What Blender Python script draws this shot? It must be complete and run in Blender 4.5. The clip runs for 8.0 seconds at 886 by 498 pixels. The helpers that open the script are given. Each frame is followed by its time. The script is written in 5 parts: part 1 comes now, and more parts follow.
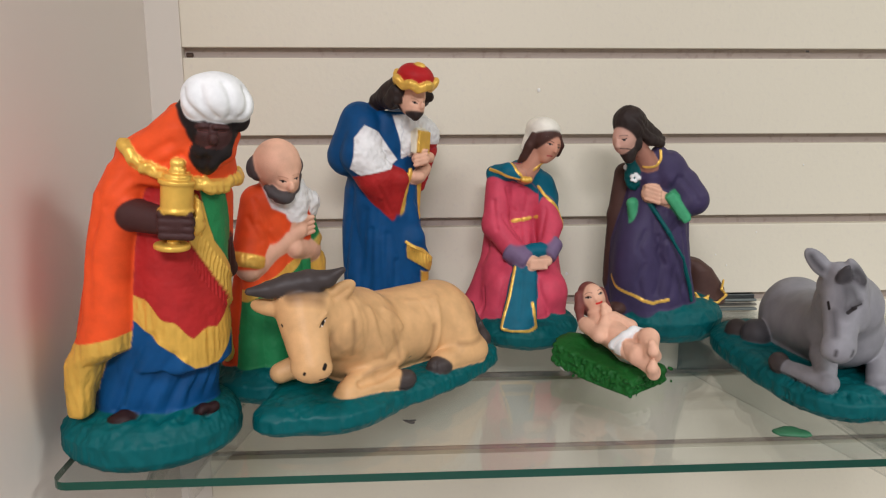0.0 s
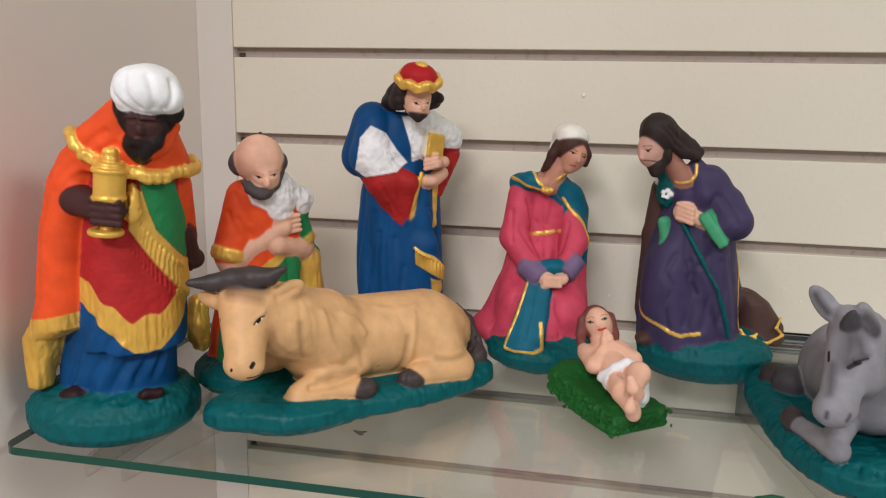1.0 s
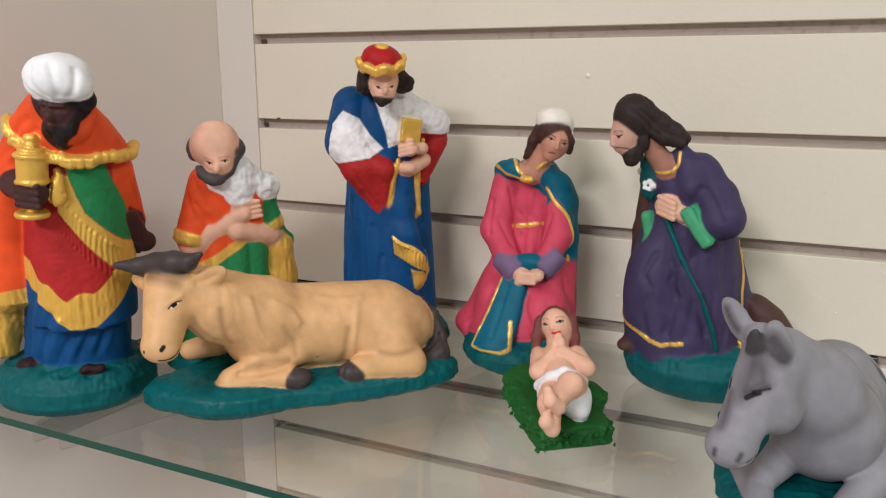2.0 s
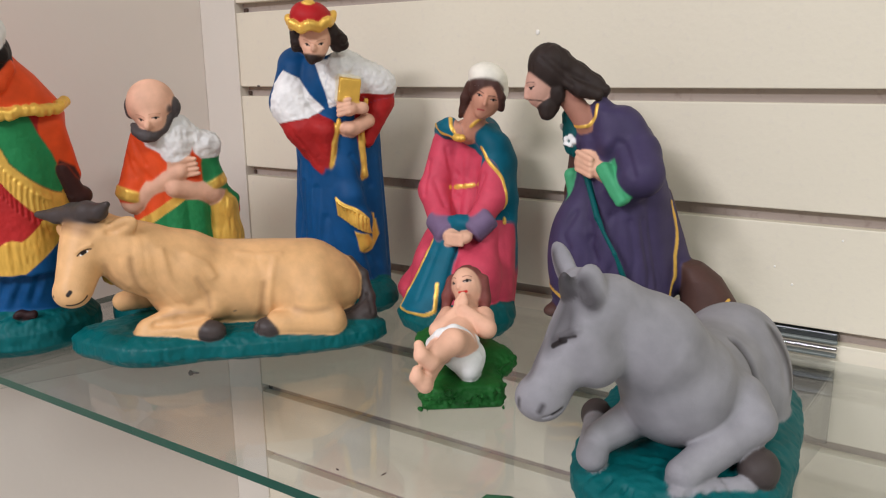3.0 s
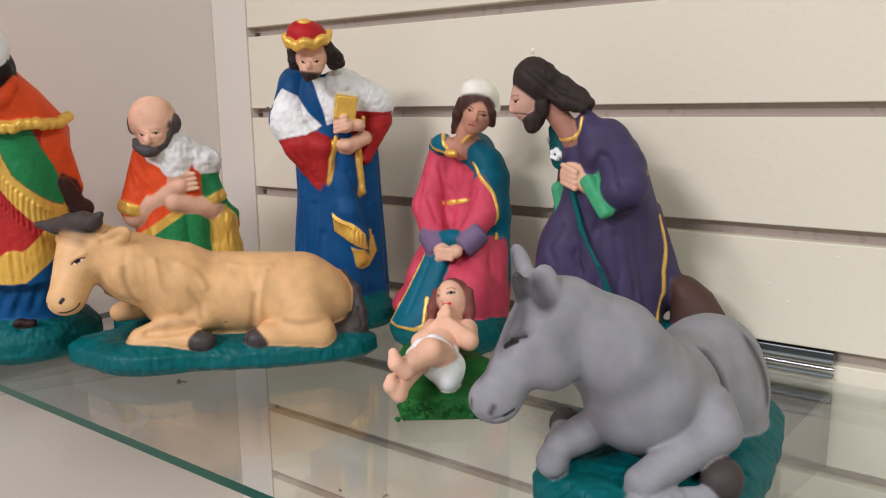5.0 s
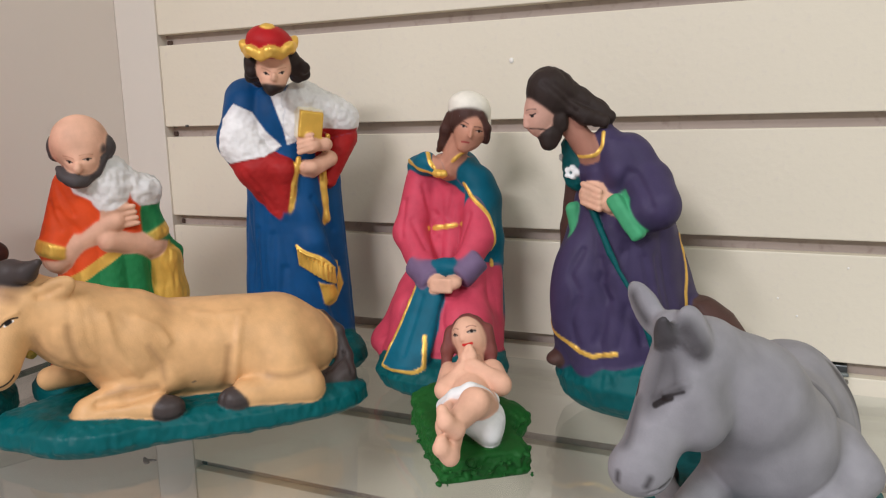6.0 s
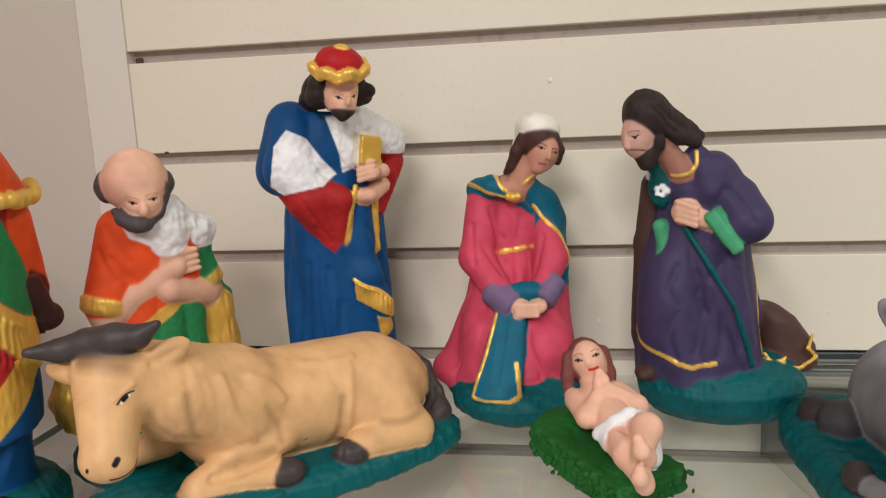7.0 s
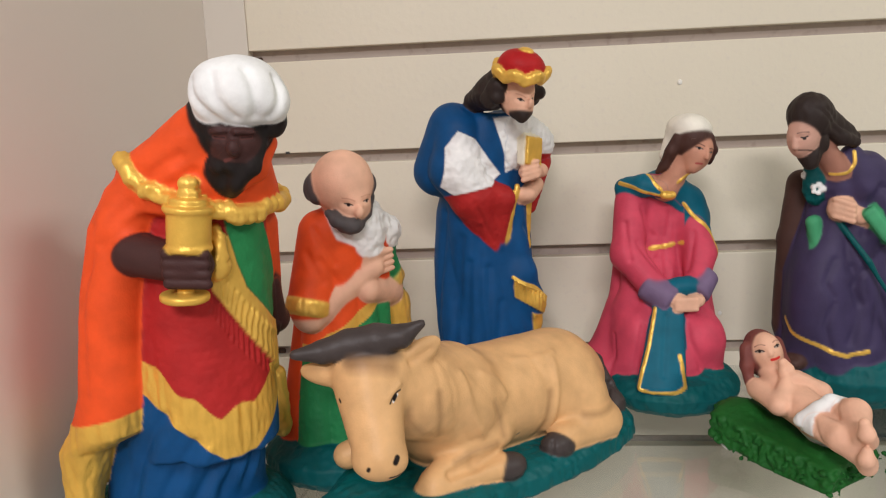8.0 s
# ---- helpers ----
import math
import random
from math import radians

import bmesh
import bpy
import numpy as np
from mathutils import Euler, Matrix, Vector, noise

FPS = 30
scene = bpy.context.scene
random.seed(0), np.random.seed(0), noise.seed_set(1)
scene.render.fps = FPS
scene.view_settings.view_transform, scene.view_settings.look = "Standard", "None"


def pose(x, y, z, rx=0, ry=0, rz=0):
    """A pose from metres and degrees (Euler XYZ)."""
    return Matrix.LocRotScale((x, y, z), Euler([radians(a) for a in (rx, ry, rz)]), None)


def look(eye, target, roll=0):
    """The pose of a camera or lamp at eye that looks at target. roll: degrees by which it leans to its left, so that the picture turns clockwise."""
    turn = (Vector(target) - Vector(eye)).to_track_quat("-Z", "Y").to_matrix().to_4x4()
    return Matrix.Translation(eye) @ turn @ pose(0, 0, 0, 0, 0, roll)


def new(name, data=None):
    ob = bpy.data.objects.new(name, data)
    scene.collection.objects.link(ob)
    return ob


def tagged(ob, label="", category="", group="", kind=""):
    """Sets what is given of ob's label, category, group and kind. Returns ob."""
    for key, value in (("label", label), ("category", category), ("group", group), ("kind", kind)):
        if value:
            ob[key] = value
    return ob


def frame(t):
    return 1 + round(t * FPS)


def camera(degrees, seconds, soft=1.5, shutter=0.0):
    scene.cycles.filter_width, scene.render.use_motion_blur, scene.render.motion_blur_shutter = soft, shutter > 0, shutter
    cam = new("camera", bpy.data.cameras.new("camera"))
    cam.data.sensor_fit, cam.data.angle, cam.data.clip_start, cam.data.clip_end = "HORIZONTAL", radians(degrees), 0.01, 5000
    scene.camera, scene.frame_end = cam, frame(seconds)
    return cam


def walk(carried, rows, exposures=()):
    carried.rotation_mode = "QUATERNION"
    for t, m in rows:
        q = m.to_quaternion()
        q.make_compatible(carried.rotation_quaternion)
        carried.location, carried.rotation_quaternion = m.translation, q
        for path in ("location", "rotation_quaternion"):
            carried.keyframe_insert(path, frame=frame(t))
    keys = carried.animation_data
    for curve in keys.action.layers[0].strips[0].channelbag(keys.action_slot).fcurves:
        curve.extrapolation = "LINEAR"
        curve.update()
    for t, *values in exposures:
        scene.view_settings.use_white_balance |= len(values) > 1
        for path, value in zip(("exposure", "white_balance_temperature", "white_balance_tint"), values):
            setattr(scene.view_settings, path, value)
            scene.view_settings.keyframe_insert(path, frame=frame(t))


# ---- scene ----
cam = camera(59.8, 8.0, soft=1.2)
PATH = [
    (0, (0.244, -0.921, 0.361), (0.358, 1.031, -0.062), -0.0),
    (0.5, (0.314, -0.901, 0.35), (0.224, 1.052, -0.069), 0.9),
    (1, (0.43, -0.873, 0.353), (0.05, 1.049, -0.047), 1.1),
    (1.2, (0.469, -0.857, 0.357), (-0.015, 1.04, -0.051), 0.7),
    (2.3, (0.656, -0.749, 0.348), (-0.241, 0.981, -0.101), 0.0),
    (2.5, (0.683, -0.732, 0.338), (-0.252, 0.977, -0.114), -0.1),
    (3, (0.75, -0.694, 0.32), (-0.31, 0.939, -0.138), -0.7),
    (3.5, (0.787, -0.664, 0.304), (-0.386, 0.898, -0.123), -1.0),
    (4, (0.804, -0.667, 0.302), (-0.385, 0.895, -0.084), -0.8),
    (5.5, (0.75, -0.675, 0.303), (-0.316, 0.979, -0.054), -0.9),
    (6, (0.644, -0.675, 0.307), (-0.168, 1.12, -0.04), -1.5),
    (6.5, (0.523, -0.692, 0.318), (-0.032, 1.198, -0.028), -2.4),
    (7, (0.431, -0.718, 0.327), (0.093, 1.223, -0.02), -2.6),
    (7.5, (0.321, -0.735, 0.333), (0.119, 1.223, -0.018), -2.4),
    (8, (0.255, -0.754, 0.339), (0.065, 1.203, -0.024), -2.5),
]
EXPOSURES = [(0, -0.1, 6450, 9), (1, -0.12, 6500, 10), (2.5, 0.04, 6450, 10), (4, 0.12, 6350, 10), (5.5, 0.08, 6350, 10), (6.5, 0.02, 6600, 10), (8, -0.06, 6750, 9)]
walk(cam, [(t, look(eye, target, roll)) for t, eye, target, roll in PATH], EXPOSURES)

# ---- light ----
world = bpy.data.worlds.new("shop_interior")
scene.world = world
world.use_nodes = True
world.node_tree.nodes["Background"].inputs["Color"].default_value = (1.0, 0.97, 0.93, 1)
world.node_tree.nodes["Background"].inputs["Strength"].default_value = 0.008


def ceiling_lamp(x, y, z, w, d, power, colour):
    data = bpy.data.lights.new("overhead_light", "AREA")
    data.shape, data.size, data.size_y, data.energy, data.color = "RECTANGLE", w, d, power, colour
    ob = new("overhead_light", data)
    ob.location = (x, y, z)
    return ob


ROSE, LIME = (1.0, 0.975, 1.05), (0.95, 1.0, 0.97)
# lamps are unseen: angles guessed from shadows, the right one brightens the side panel
ceiling_lamp(-0.05, -1.5, 1.38, 0.25, 0.6, 11, ROSE)
ceiling_lamp(1.8, -1.1, 1.36, 0.35, 0.8, 21, LIME)
ceiling_lamp(0.3, -2.5, 1.36, 0.8, 0.4, 60, ROSE)







# ---- shaping tools ----
import itertools

SHELF = 0.077


def srgb(r, g, b):
    return tuple(((v / 255 + 0.055) / 1.055) ** 2.4 if v > 10 else v / 3300 for v in (r, g, b))


def part(name, bm, material, parent, label="", smooth=False):
    me = bpy.data.meshes.new(name)
    bm.normal_update()
    bm.to_mesh(me)
    bm.free()
    me.materials.append(material)
    if smooth:
        me.shade_smooth()
    ob = new(name, me)
    if parent is not None:
        ob.parent = parent
    if label:
        ob["label"] = label
    return ob


def slab(bm, x0, x1, y0, y1, z0, z1, bevel=0.0, segments=2):
    made = bmesh.ops.create_cube(bm, size=1.0)["verts"]
    for v in made:
        v.co = Vector((x0 + (v.co.x + 0.5) * (x1 - x0), y0 + (v.co.y + 0.5) * (y1 - y0), z0 + (v.co.z + 0.5) * (z1 - z0)))
    if bevel:
        edges = list({e for v in made for e in v.link_edges})
        bmesh.ops.bevel(bm, geom=edges, offset=bevel, segments=segments, profile=0.5, affect="EDGES")
    return bm


def lattice_noise(p, size, seed=0):
    """Smooth value noise from -1 to 1 at the points p."""
    q = p / size
    i = np.floor(q).astype(np.int64)
    f = q - i
    f = f * f * (3 - 2 * f)
    out = np.zeros(len(p))
    for dx in (0, 1):
        for dy in (0, 1):
            for dz in (0, 1):
                h = (i[:, 0] + dx) * 73856093 ^ (i[:, 1] + dy) * 19349663 ^ (i[:, 2] + dz) * 83492791 ^ seed * 2654435
                h = (h ^ (h >> 13)) * 1274126177 & 0xFFFFFF
                w = (f[:, 0] if dx else 1 - f[:, 0]) * (f[:, 1] if dy else 1 - f[:, 1]) * (f[:, 2] if dz else 1 - f[:, 2])
                out += w * (h / 0x7FFFFF - 1)
    return out


# paint: colour, metal, kind of relief
PAINT = {
    "orange": (srgb(234, 84, 38), 0, ""), "red": (srgb(174, 40, 40), 0, "weave"), "blue": (srgb(10, 73, 124), 0, ""),
    "green": (srgb(42, 134, 80), 0, "weave"), "gold": (srgb(240, 192, 92), 1, "foil"), "teal": (srgb(0, 88, 90), 0, "grass"),
    "skin": (srgb(230, 180, 152), 0, ""), "pale_skin": (srgb(206, 160, 142), 0, ""), "shaded_skin": (srgb(166, 116, 98), 0, ""), "tan_skin": (srgb(200, 144, 120), 0, ""), "dark_skin": (srgb(68, 42, 40), 0, ""), "white": (srgb(240, 240, 238), 0, ""),
    "fur": (srgb(236, 234, 232), 0, "fur"), "black": (srgb(34, 28, 27), 0, "strand"), "dark_hair": (srgb(50, 40, 37), 0, "strand"), "grey_hair": (srgb(82, 76, 76), 0, "strand"),
    "pink": (srgb(206, 72, 94), 0, ""), "mantle": (srgb(4, 96, 118), 0, ""), "mauve": (srgb(118, 98, 128), 0, ""),
    "purple": (srgb(66, 57, 88), 0, ""), "mint": (srgb(74, 164, 116), 0, ""), "brown": (srgb(80, 56, 50), 0, ""),
    "leaf": (srgb(0, 84, 86), 0, "fur"), "tan": (srgb(220, 173, 121), 0, ""), "hoof": (srgb(68, 60, 58), 0, ""),
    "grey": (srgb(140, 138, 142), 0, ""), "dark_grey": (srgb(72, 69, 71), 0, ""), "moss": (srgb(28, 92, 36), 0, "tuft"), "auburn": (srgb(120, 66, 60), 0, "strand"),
    "lip_rose": (srgb(176, 84, 80), 0, ""), "brown_shading": (srgb(150, 112, 76), 0, ""), "shoe": (srgb(44, 25, 26), 0, ""), "lip_dark": (srgb(104, 58, 54), 0, ""), "hem": (srgb(236, 186, 86), 1, "pleat"), "cloth": (srgb(238, 238, 236), 0, ""),
    "wine": (srgb(176, 30, 34), 0, ""), "lip": (srgb(214, 54, 52), 0, ""), "ink": (srgb(30, 24, 24), 0, ""), "cream": (srgb(238, 228, 204), 0, ""), "shade": (srgb(62, 54, 52), 0, ""),
    "eye_white": (srgb(172, 152, 140), 0, ""), "gilt": (srgb(234, 186, 86), 1, ""), "stem": (srgb(0, 84, 86), 0, ""), "hair_brown": (srgb(74, 48, 42), 0, "strand"), "veil": (srgb(240, 234, 220), 0, ""), "pleat": (srgb(240, 192, 92), 1, "pleat"), "fringe": (srgb(240, 192, 92), 1, "foil"), "eye": (srgb(245, 242, 240), 0, ""),
}


class Clay:
    """A figure cast in one piece: solids melted together, given in millimetres, and painted."""

    def __init__(self, voxel=1.2, floor=SHELF * 1000):
        self.voxel, self.floor, self.solids, self.strokes, self.areas, self.cuts, self.dents = voxel, floor, [], [], [], [], []

    def _add(self, fn, lo, hi, col, k):
        self.solids.append((fn, np.array(lo, float), np.array(hi, float), col, k))

    def ball(self, c, r, col, k=3.0, rot=None):
        c, r = np.array(c, float), np.ones(3) * r
        m = np.array(Euler([radians(a) for a in rot]).to_matrix()) if rot else None
        big = r.max() if rot else r

        def fn(p):
            q = p - c
            if m is not None:
                q = q @ m
            a = np.sqrt(((q / r) ** 2).sum(-1)) + 1e-9
            b = np.sqrt(((q / r ** 2) ** 2).sum(-1)) + 1e-9
            return a * (a - 1) / b
        self._add(fn, c - big, c + big, col, k)

    def rod(self, a, b, ra, rb, col, k=3.0):
        a, b = np.array(a, float), np.array(b, float)
        ab = b - a
        n = ab @ ab + 1e-9

        def fn(p):
            t = np.clip((p - a) @ ab / n, 0, 1)
            return np.linalg.norm(p - a - t[..., None] * ab, axis=-1) - (ra + (rb - ra) * t)
        r = max(ra, rb)
        self._add(fn, np.minimum(a, b) - r, np.maximum(a, b) + r, col, k)

    def tube(self, points, r, col, k=2.0):
        rs = r if isinstance(r, (list, tuple)) else [r] * len(points)
        for i in range(len(points) - 1):
            self.rod(points[i], points[i + 1], rs[i], rs[i + 1], col, k)

    def cyl(self, a, b, r, col, k=1.0, edge=1.0):
        a, b = np.array(a, float), np.array(b, float)
        h = np.linalg.norm(b - a)
        d = (b - a) / h

        def fn(p):
            t = (p - a) @ d
            s = np.linalg.norm(p - a - t[..., None] * d, axis=-1)
            u, v = s - r + edge, np.abs(t - h / 2) - h / 2 + edge
            return np.hypot(np.maximum(u, 0), np.maximum(v, 0)) + np.minimum(np.maximum(u, v), 0) - edge
        self._add(fn, np.minimum(a, b) - r, np.maximum(a, b) + r, col, k)

    def box(self, c, half, edge, col, k=1.0, rot=(0, 0, 0)):
        c, half = np.array(c, float), np.array(half, float)
        m = np.array(Euler([radians(a) for a in rot]).to_matrix())
        big = np.linalg.norm(half)

        def fn(p):
            q = np.abs((p - c) @ m) - half + edge
            return np.linalg.norm(np.maximum(q, 0), axis=-1) + np.minimum(q.max(-1), 0) - edge
        self._add(fn, c - big, c + big, col, k)

    def robe(self, rows, col, k=4.0, turn=0.0, folds=(), edge=3.0, power=2.0):
        """A draped body: rows of z, centre x, centre y, half width, half depth; folds: (number, depth, phase, twist a mm)."""
        rows = np.array(rows, float)
        z, cs, sn = rows[:, 0], math.cos(radians(turn)), math.sin(radians(turn))
        big = rows[:, 3:].max()

        def fn(p):
            v = [np.interp(p[..., 2], z, rows[:, i]) for i in range(1, 5)]
            x, y = p[..., 0] - v[0], p[..., 1] - v[1]
            x, y = x * cs + y * sn, y * cs - x * sn
            a = np.sqrt((x / v[2]) ** 2 + (y / v[3]) ** 2) + 1e-9
            b = np.sqrt((x / v[2] ** 2) ** 2 + (y / v[3] ** 2) ** 2) + 1e-9
            d = a * (a - 1) / b
            if power != 2.0:
                g = ((np.abs(x) / v[2]) ** power + (np.abs(y) / v[3]) ** power) ** (1 / power)
                d = (g - 1) * np.minimum(v[2], v[3])
            th = np.arctan2(y, x)
            for n, depth, phase, twist in folds:
                low = np.clip((z[-1] - p[..., 2]) / (z[-1] - z[0]) * 1.6, 0, 1)
                d = d - depth * low * (2 * np.abs(np.sin(n / 2 * th + phase + twist * p[..., 2])) - 1.3)
            w = np.abs(p[..., 2] - (z[0] + z[-1]) / 2) - (z[-1] - z[0]) / 2
            u, w = d + edge, w + edge
            return np.hypot(np.maximum(u, 0), np.maximum(w, 0)) + np.minimum(np.maximum(u, w), 0) - edge
        lo = [rows[:, 1].min() - big, rows[:, 2].min() - big, z[0]]
        self._add(fn, lo, [rows[:, 1].max() + big, rows[:, 2].max() + big, z[-1]], col, k)

    def leaf(self, a, b, wide, thick, face, col, k=2.0):
        """A flat pointed oval from a to b, broad side towards face."""
        a, b = Vector(a), Vector(b)
        d = (b - a).normalized()
        n = (Vector(face) - d * Vector(face).dot(d)).normalized()
        m = Matrix((d.cross(n), n, d)).transposed()
        self.ball((a + b) / 2, (wide, thick, (b - a).length / 2), col, k, [math.degrees(v) for v in m.to_euler()])

    def dent(self, points, wide, depth):
        """A crease pressed along the surface; a negative depth raises a ridge."""
        self.dents.append(([np.array(q, float) for q in points], wide, depth))

    def trim(self, points, r, col, lift=0.7):
        """A painted border, slightly raised, that follows the surface."""
        self.paint(points, r, col)
        self.dent(points, r * 1.3, -lift)

    @staticmethod
    def laid(v, points):
        """The points, filled in between and laid onto the surface."""
        out = []
        for a, b in zip(points, points[1:] if len(points) > 1 else points):
            n = max(2, int(np.linalg.norm(b - a) / 3) + 1)
            out += [a + (b - a) * i / (n - 1) for i in range(n)]
        lo, hi = np.min(out, axis=0) - 14, np.max(out, axis=0) + 14
        near = v[np.all((v > lo) & (v < hi), axis=1)]
        if not len(near):
            return out
        out = np.array([near[((near - q) ** 2).sum(1).argmin()] for q in out])
        for _ in range(2):
            out[1:-1] = 0.25 * out[:-2] + 0.5 * out[1:-1] + 0.25 * out[2:]
        return list(out)

    @staticmethod
    def reach(v, points, far):
        """Distance of the vertices v from a line, up to far; and which ones are near."""
        lo, hi = np.min(points, axis=0) - far, np.max(points, axis=0) + far
        some = np.flatnonzero(np.all((v > lo) & (v < hi), axis=1))
        w, near = v[some], np.full(len(some), 99.0)
        for a, b in zip(points, points[1:] if len(points) > 1 else points):
            t = np.clip((w - a) @ (b - a) / ((b - a) @ (b - a) + 1e-9), 0, 1)
            near = np.minimum(near, np.linalg.norm(w - a - t[:, None] * (b - a), axis=1))
        return some, near

    def carve(self, points, r, k=2.0):
        for a, b in zip(points, points[1:]):
            self.cuts.append((np.array(a, float), np.array(b, float), r, k))

    def paint(self, points, r, col, soft=0.8):
        self.strokes.append(([np.array(q, float) for q in points], r, col, soft))

    def patch(self, points, col, over=None, lift=0.0, soft=0.9, deep=16):
        """A garment's outline on the surface: repaints, and may raise, what lies under the polygon."""
        pts = np.array(points, float)
        n = sum(np.cross(pts[i - 1] - pts.mean(0), pts[i] - pts.mean(0)) for i in range(len(pts)))
        n /= np.linalg.norm(n)
        self.strokes.append((pts, n if n[1] < 0 else -n, col, (over, lift, soft, deep)))

    @staticmethod
    def under(v, nrm, pts, n, deep):
        """Signed distance inside a polygon seen along n, for the vertices near it that face n."""
        c = pts.mean(0)
        some = np.flatnonzero(np.all((v > pts.min(0) - deep - 3) & (v < pts.max(0) + deep + 3), axis=1))
        some = some[(np.abs((v[some] - c) @ n) < deep + 14) & (nrm[some] @ n > -0.1)]
        a = np.cross(n, (0.0, 0.0, 1.0))
        a /= np.linalg.norm(a)
        b = np.cross(n, a)
        q, w = np.stack([(v[some] - c) @ a, (v[some] - c) @ b], 1), np.stack([(pts - c) @ a, (pts - c) @ b], 1)
        near, inside = np.full(len(q), 99.0), np.zeros(len(q), bool)
        for i in range(len(w)):
            s, e = w[i - 1], w[i]
            t = np.clip((q - s) @ (e - s) / ((e - s) @ (e - s) + 1e-9), 0, 1)
            near = np.minimum(near, np.linalg.norm(q - s - t[:, None] * (e - s), axis=1))
            inside ^= ((s[1] > q[:, 1]) != (e[1] > q[:, 1])) & (q[:, 0] < (e[0] - s[0]) * (q[:, 1] - s[1]) / (e[1] - s[1] + 1e-12) + s[0])
        return some, np.where(inside, near, -near)

    def eye(self, a, b, brow="", lift=4.0, big=1.1):
        """A painted eye from corner a to corner b: dark iris, lid line, thin brow."""
        a, b = np.array(a, float), np.array(b, float)
        m, up = (a + b) / 2, np.array((0, 0, 1.0))
        self.dent([a, b], 2.8, 0.9)
        self.paint([a + (b - a) * 0.2, b - (b - a) * 0.2], 0.7, "eye_white", 0.5)
        self.paint([m, m + up * 0.01], big, "ink", 0.5)
        self.paint([a, m + up * 1.1, b], 0.35, "ink", 0.5)
        if brow:
            out = (b - a) * 0.25
            self.paint([a - out + up * (lift - 0.8), m + up * lift, b + out + up * (lift - 0.8)], 0.35, brow, 0.7)

    def mark(self):
        return len(self.solids), len(self.strokes), len(self.dents)

    def bow(self, since, pivot, facing, angle):
        """Bows all that was added since the mark towards facing, about a pivot."""
        pivot, axis = np.array(pivot, float), np.cross((0, 0, 1.0), facing)
        m = np.array(Matrix.Rotation(radians(angle), 3, Vector(axis).normalized()))
        go = lambda p: (np.array(p, float) - pivot) @ m.T + pivot

        def turned(fn):
            return lambda p: fn((p - pivot) @ m + pivot)
        for i in range(since[0], len(self.solids)):
            fn, lo, hi, col, k = self.solids[i]
            box = go(list(itertools.product(*zip(lo, hi))))
            self.solids[i] = (turned(fn), box.min(0), box.max(0), col, k)
        for i in range(since[1], len(self.strokes)):
            pts, r, col, soft = self.strokes[i]
            self.strokes[i] = (go(pts), r @ m.T, col, soft) if isinstance(soft, tuple) else ([go(q) for q in pts], r, col, soft)
        for i in range(since[2], len(self.dents)):
            pts, wide, depth = self.dents[i]
            self.dents[i] = ([go(q) for q in pts], wide, depth)

    def slide(self, since, step, size=1.0, pivot=(0, 0, 0)):
        """Moves, and may scale about a pivot, all that was added since the mark."""
        step, pivot = np.array(step, float), np.array(pivot, float)
        go = lambda p: (np.array(p, float) - pivot) * size + pivot + step

        def moved(fn):
            return lambda p: fn((p - step - pivot) / size + pivot) * size
        for i in range(since[0], len(self.solids)):
            fn, lo, hi, col, k = self.solids[i]
            self.solids[i] = (moved(fn), go(lo), go(hi), col, k)
        for i in range(since[1], len(self.strokes)):
            pts, r, col, soft = self.strokes[i]
            self.strokes[i] = (go(pts), r, col, soft) if isinstance(soft, tuple) else ([go(q) for q in pts], r, col, soft)
        for i in range(since[2], len(self.dents)):
            pts, wide, depth = self.dents[i]
            self.dents[i] = ([go(q) for q in pts], wide, depth)

    def area(self, fn, col, over):
        """fn(x, y, z) gives 0 to 1: repaints that share of what has one of the colours named in over."""
        self.areas.append((fn, col, over))

    def surface(self):
        h = self.voxel
        lo = np.min([s[1] for s in self.solids], axis=0) - 4 * h
        hi = np.max([s[2] for s in self.solids], axis=0) + 4 * h
        lo[2] = max(lo[2], self.floor - 3 * h)
        n = np.ceil((hi - lo) / h).astype(int) + 1
        ax = [lo[i] + h * np.arange(n[i]) for i in range(3)]
        d = np.full(n, 30.0, np.float32)

        def window(a, b):
            i0 = np.clip(np.floor((a - lo) / h).astype(int), 0, n - 1)
            i1 = np.clip(np.ceil((b - lo) / h).astype(int) + 1, 1, n)
            sl = tuple(slice(i0[j], i1[j]) for j in range(3))
            return sl, np.stack(np.meshgrid(*(ax[j][sl[j]] for j in range(3)), indexing="ij"), -1)

        for fn, a, b, col, k in self.solids:
            sl, p = window(a - k - 3 * h, b + k + 3 * h)
            if p.size == 0:
                continue
            e, old = fn(p), d[sl]
            m = np.maximum(k - np.abs(old - e), 0) / max(k, 1e-6)
            d[sl] = np.minimum(old, e) - m * m * k * 0.25
        for a, b, r, k in self.cuts:
            sl, p = window(np.minimum(a, b) - r - k - 2 * h, np.maximum(a, b) + r + k + 2 * h)
            if p.size == 0:
                continue
            t = np.clip((p - a) @ (b - a) / ((b - a) @ (b - a) + 1e-9), 0, 1)
            e, old = r - np.linalg.norm(p - a - t[..., None] * (b - a), axis=-1), d[sl]
            m = np.maximum(k - np.abs(old - e), 0) / k
            d[sl] = np.maximum(old, e) + m * m * k * 0.25
        d = np.maximum(d, (self.floor - ax[2])[None, None, :])
        d[0], d[-1], d[:, 0], d[:, -1], d[:, :, 0], d[:, :, -1] = 1, 1, 1, 1, 1, 1
        inside = d < 0
        c = [slice(None, -1), slice(1, None)]
        count = sum(inside[c[i], c[j], c[l]].astype(np.int8) for i in (0, 1) for j in (0, 1) for l in (0, 1))
        cells = np.argwhere((count > 0) & (count < 8))
        index = np.full(n - 1, -1, np.int64)
        index[tuple(cells.T)] = np.arange(len(cells))
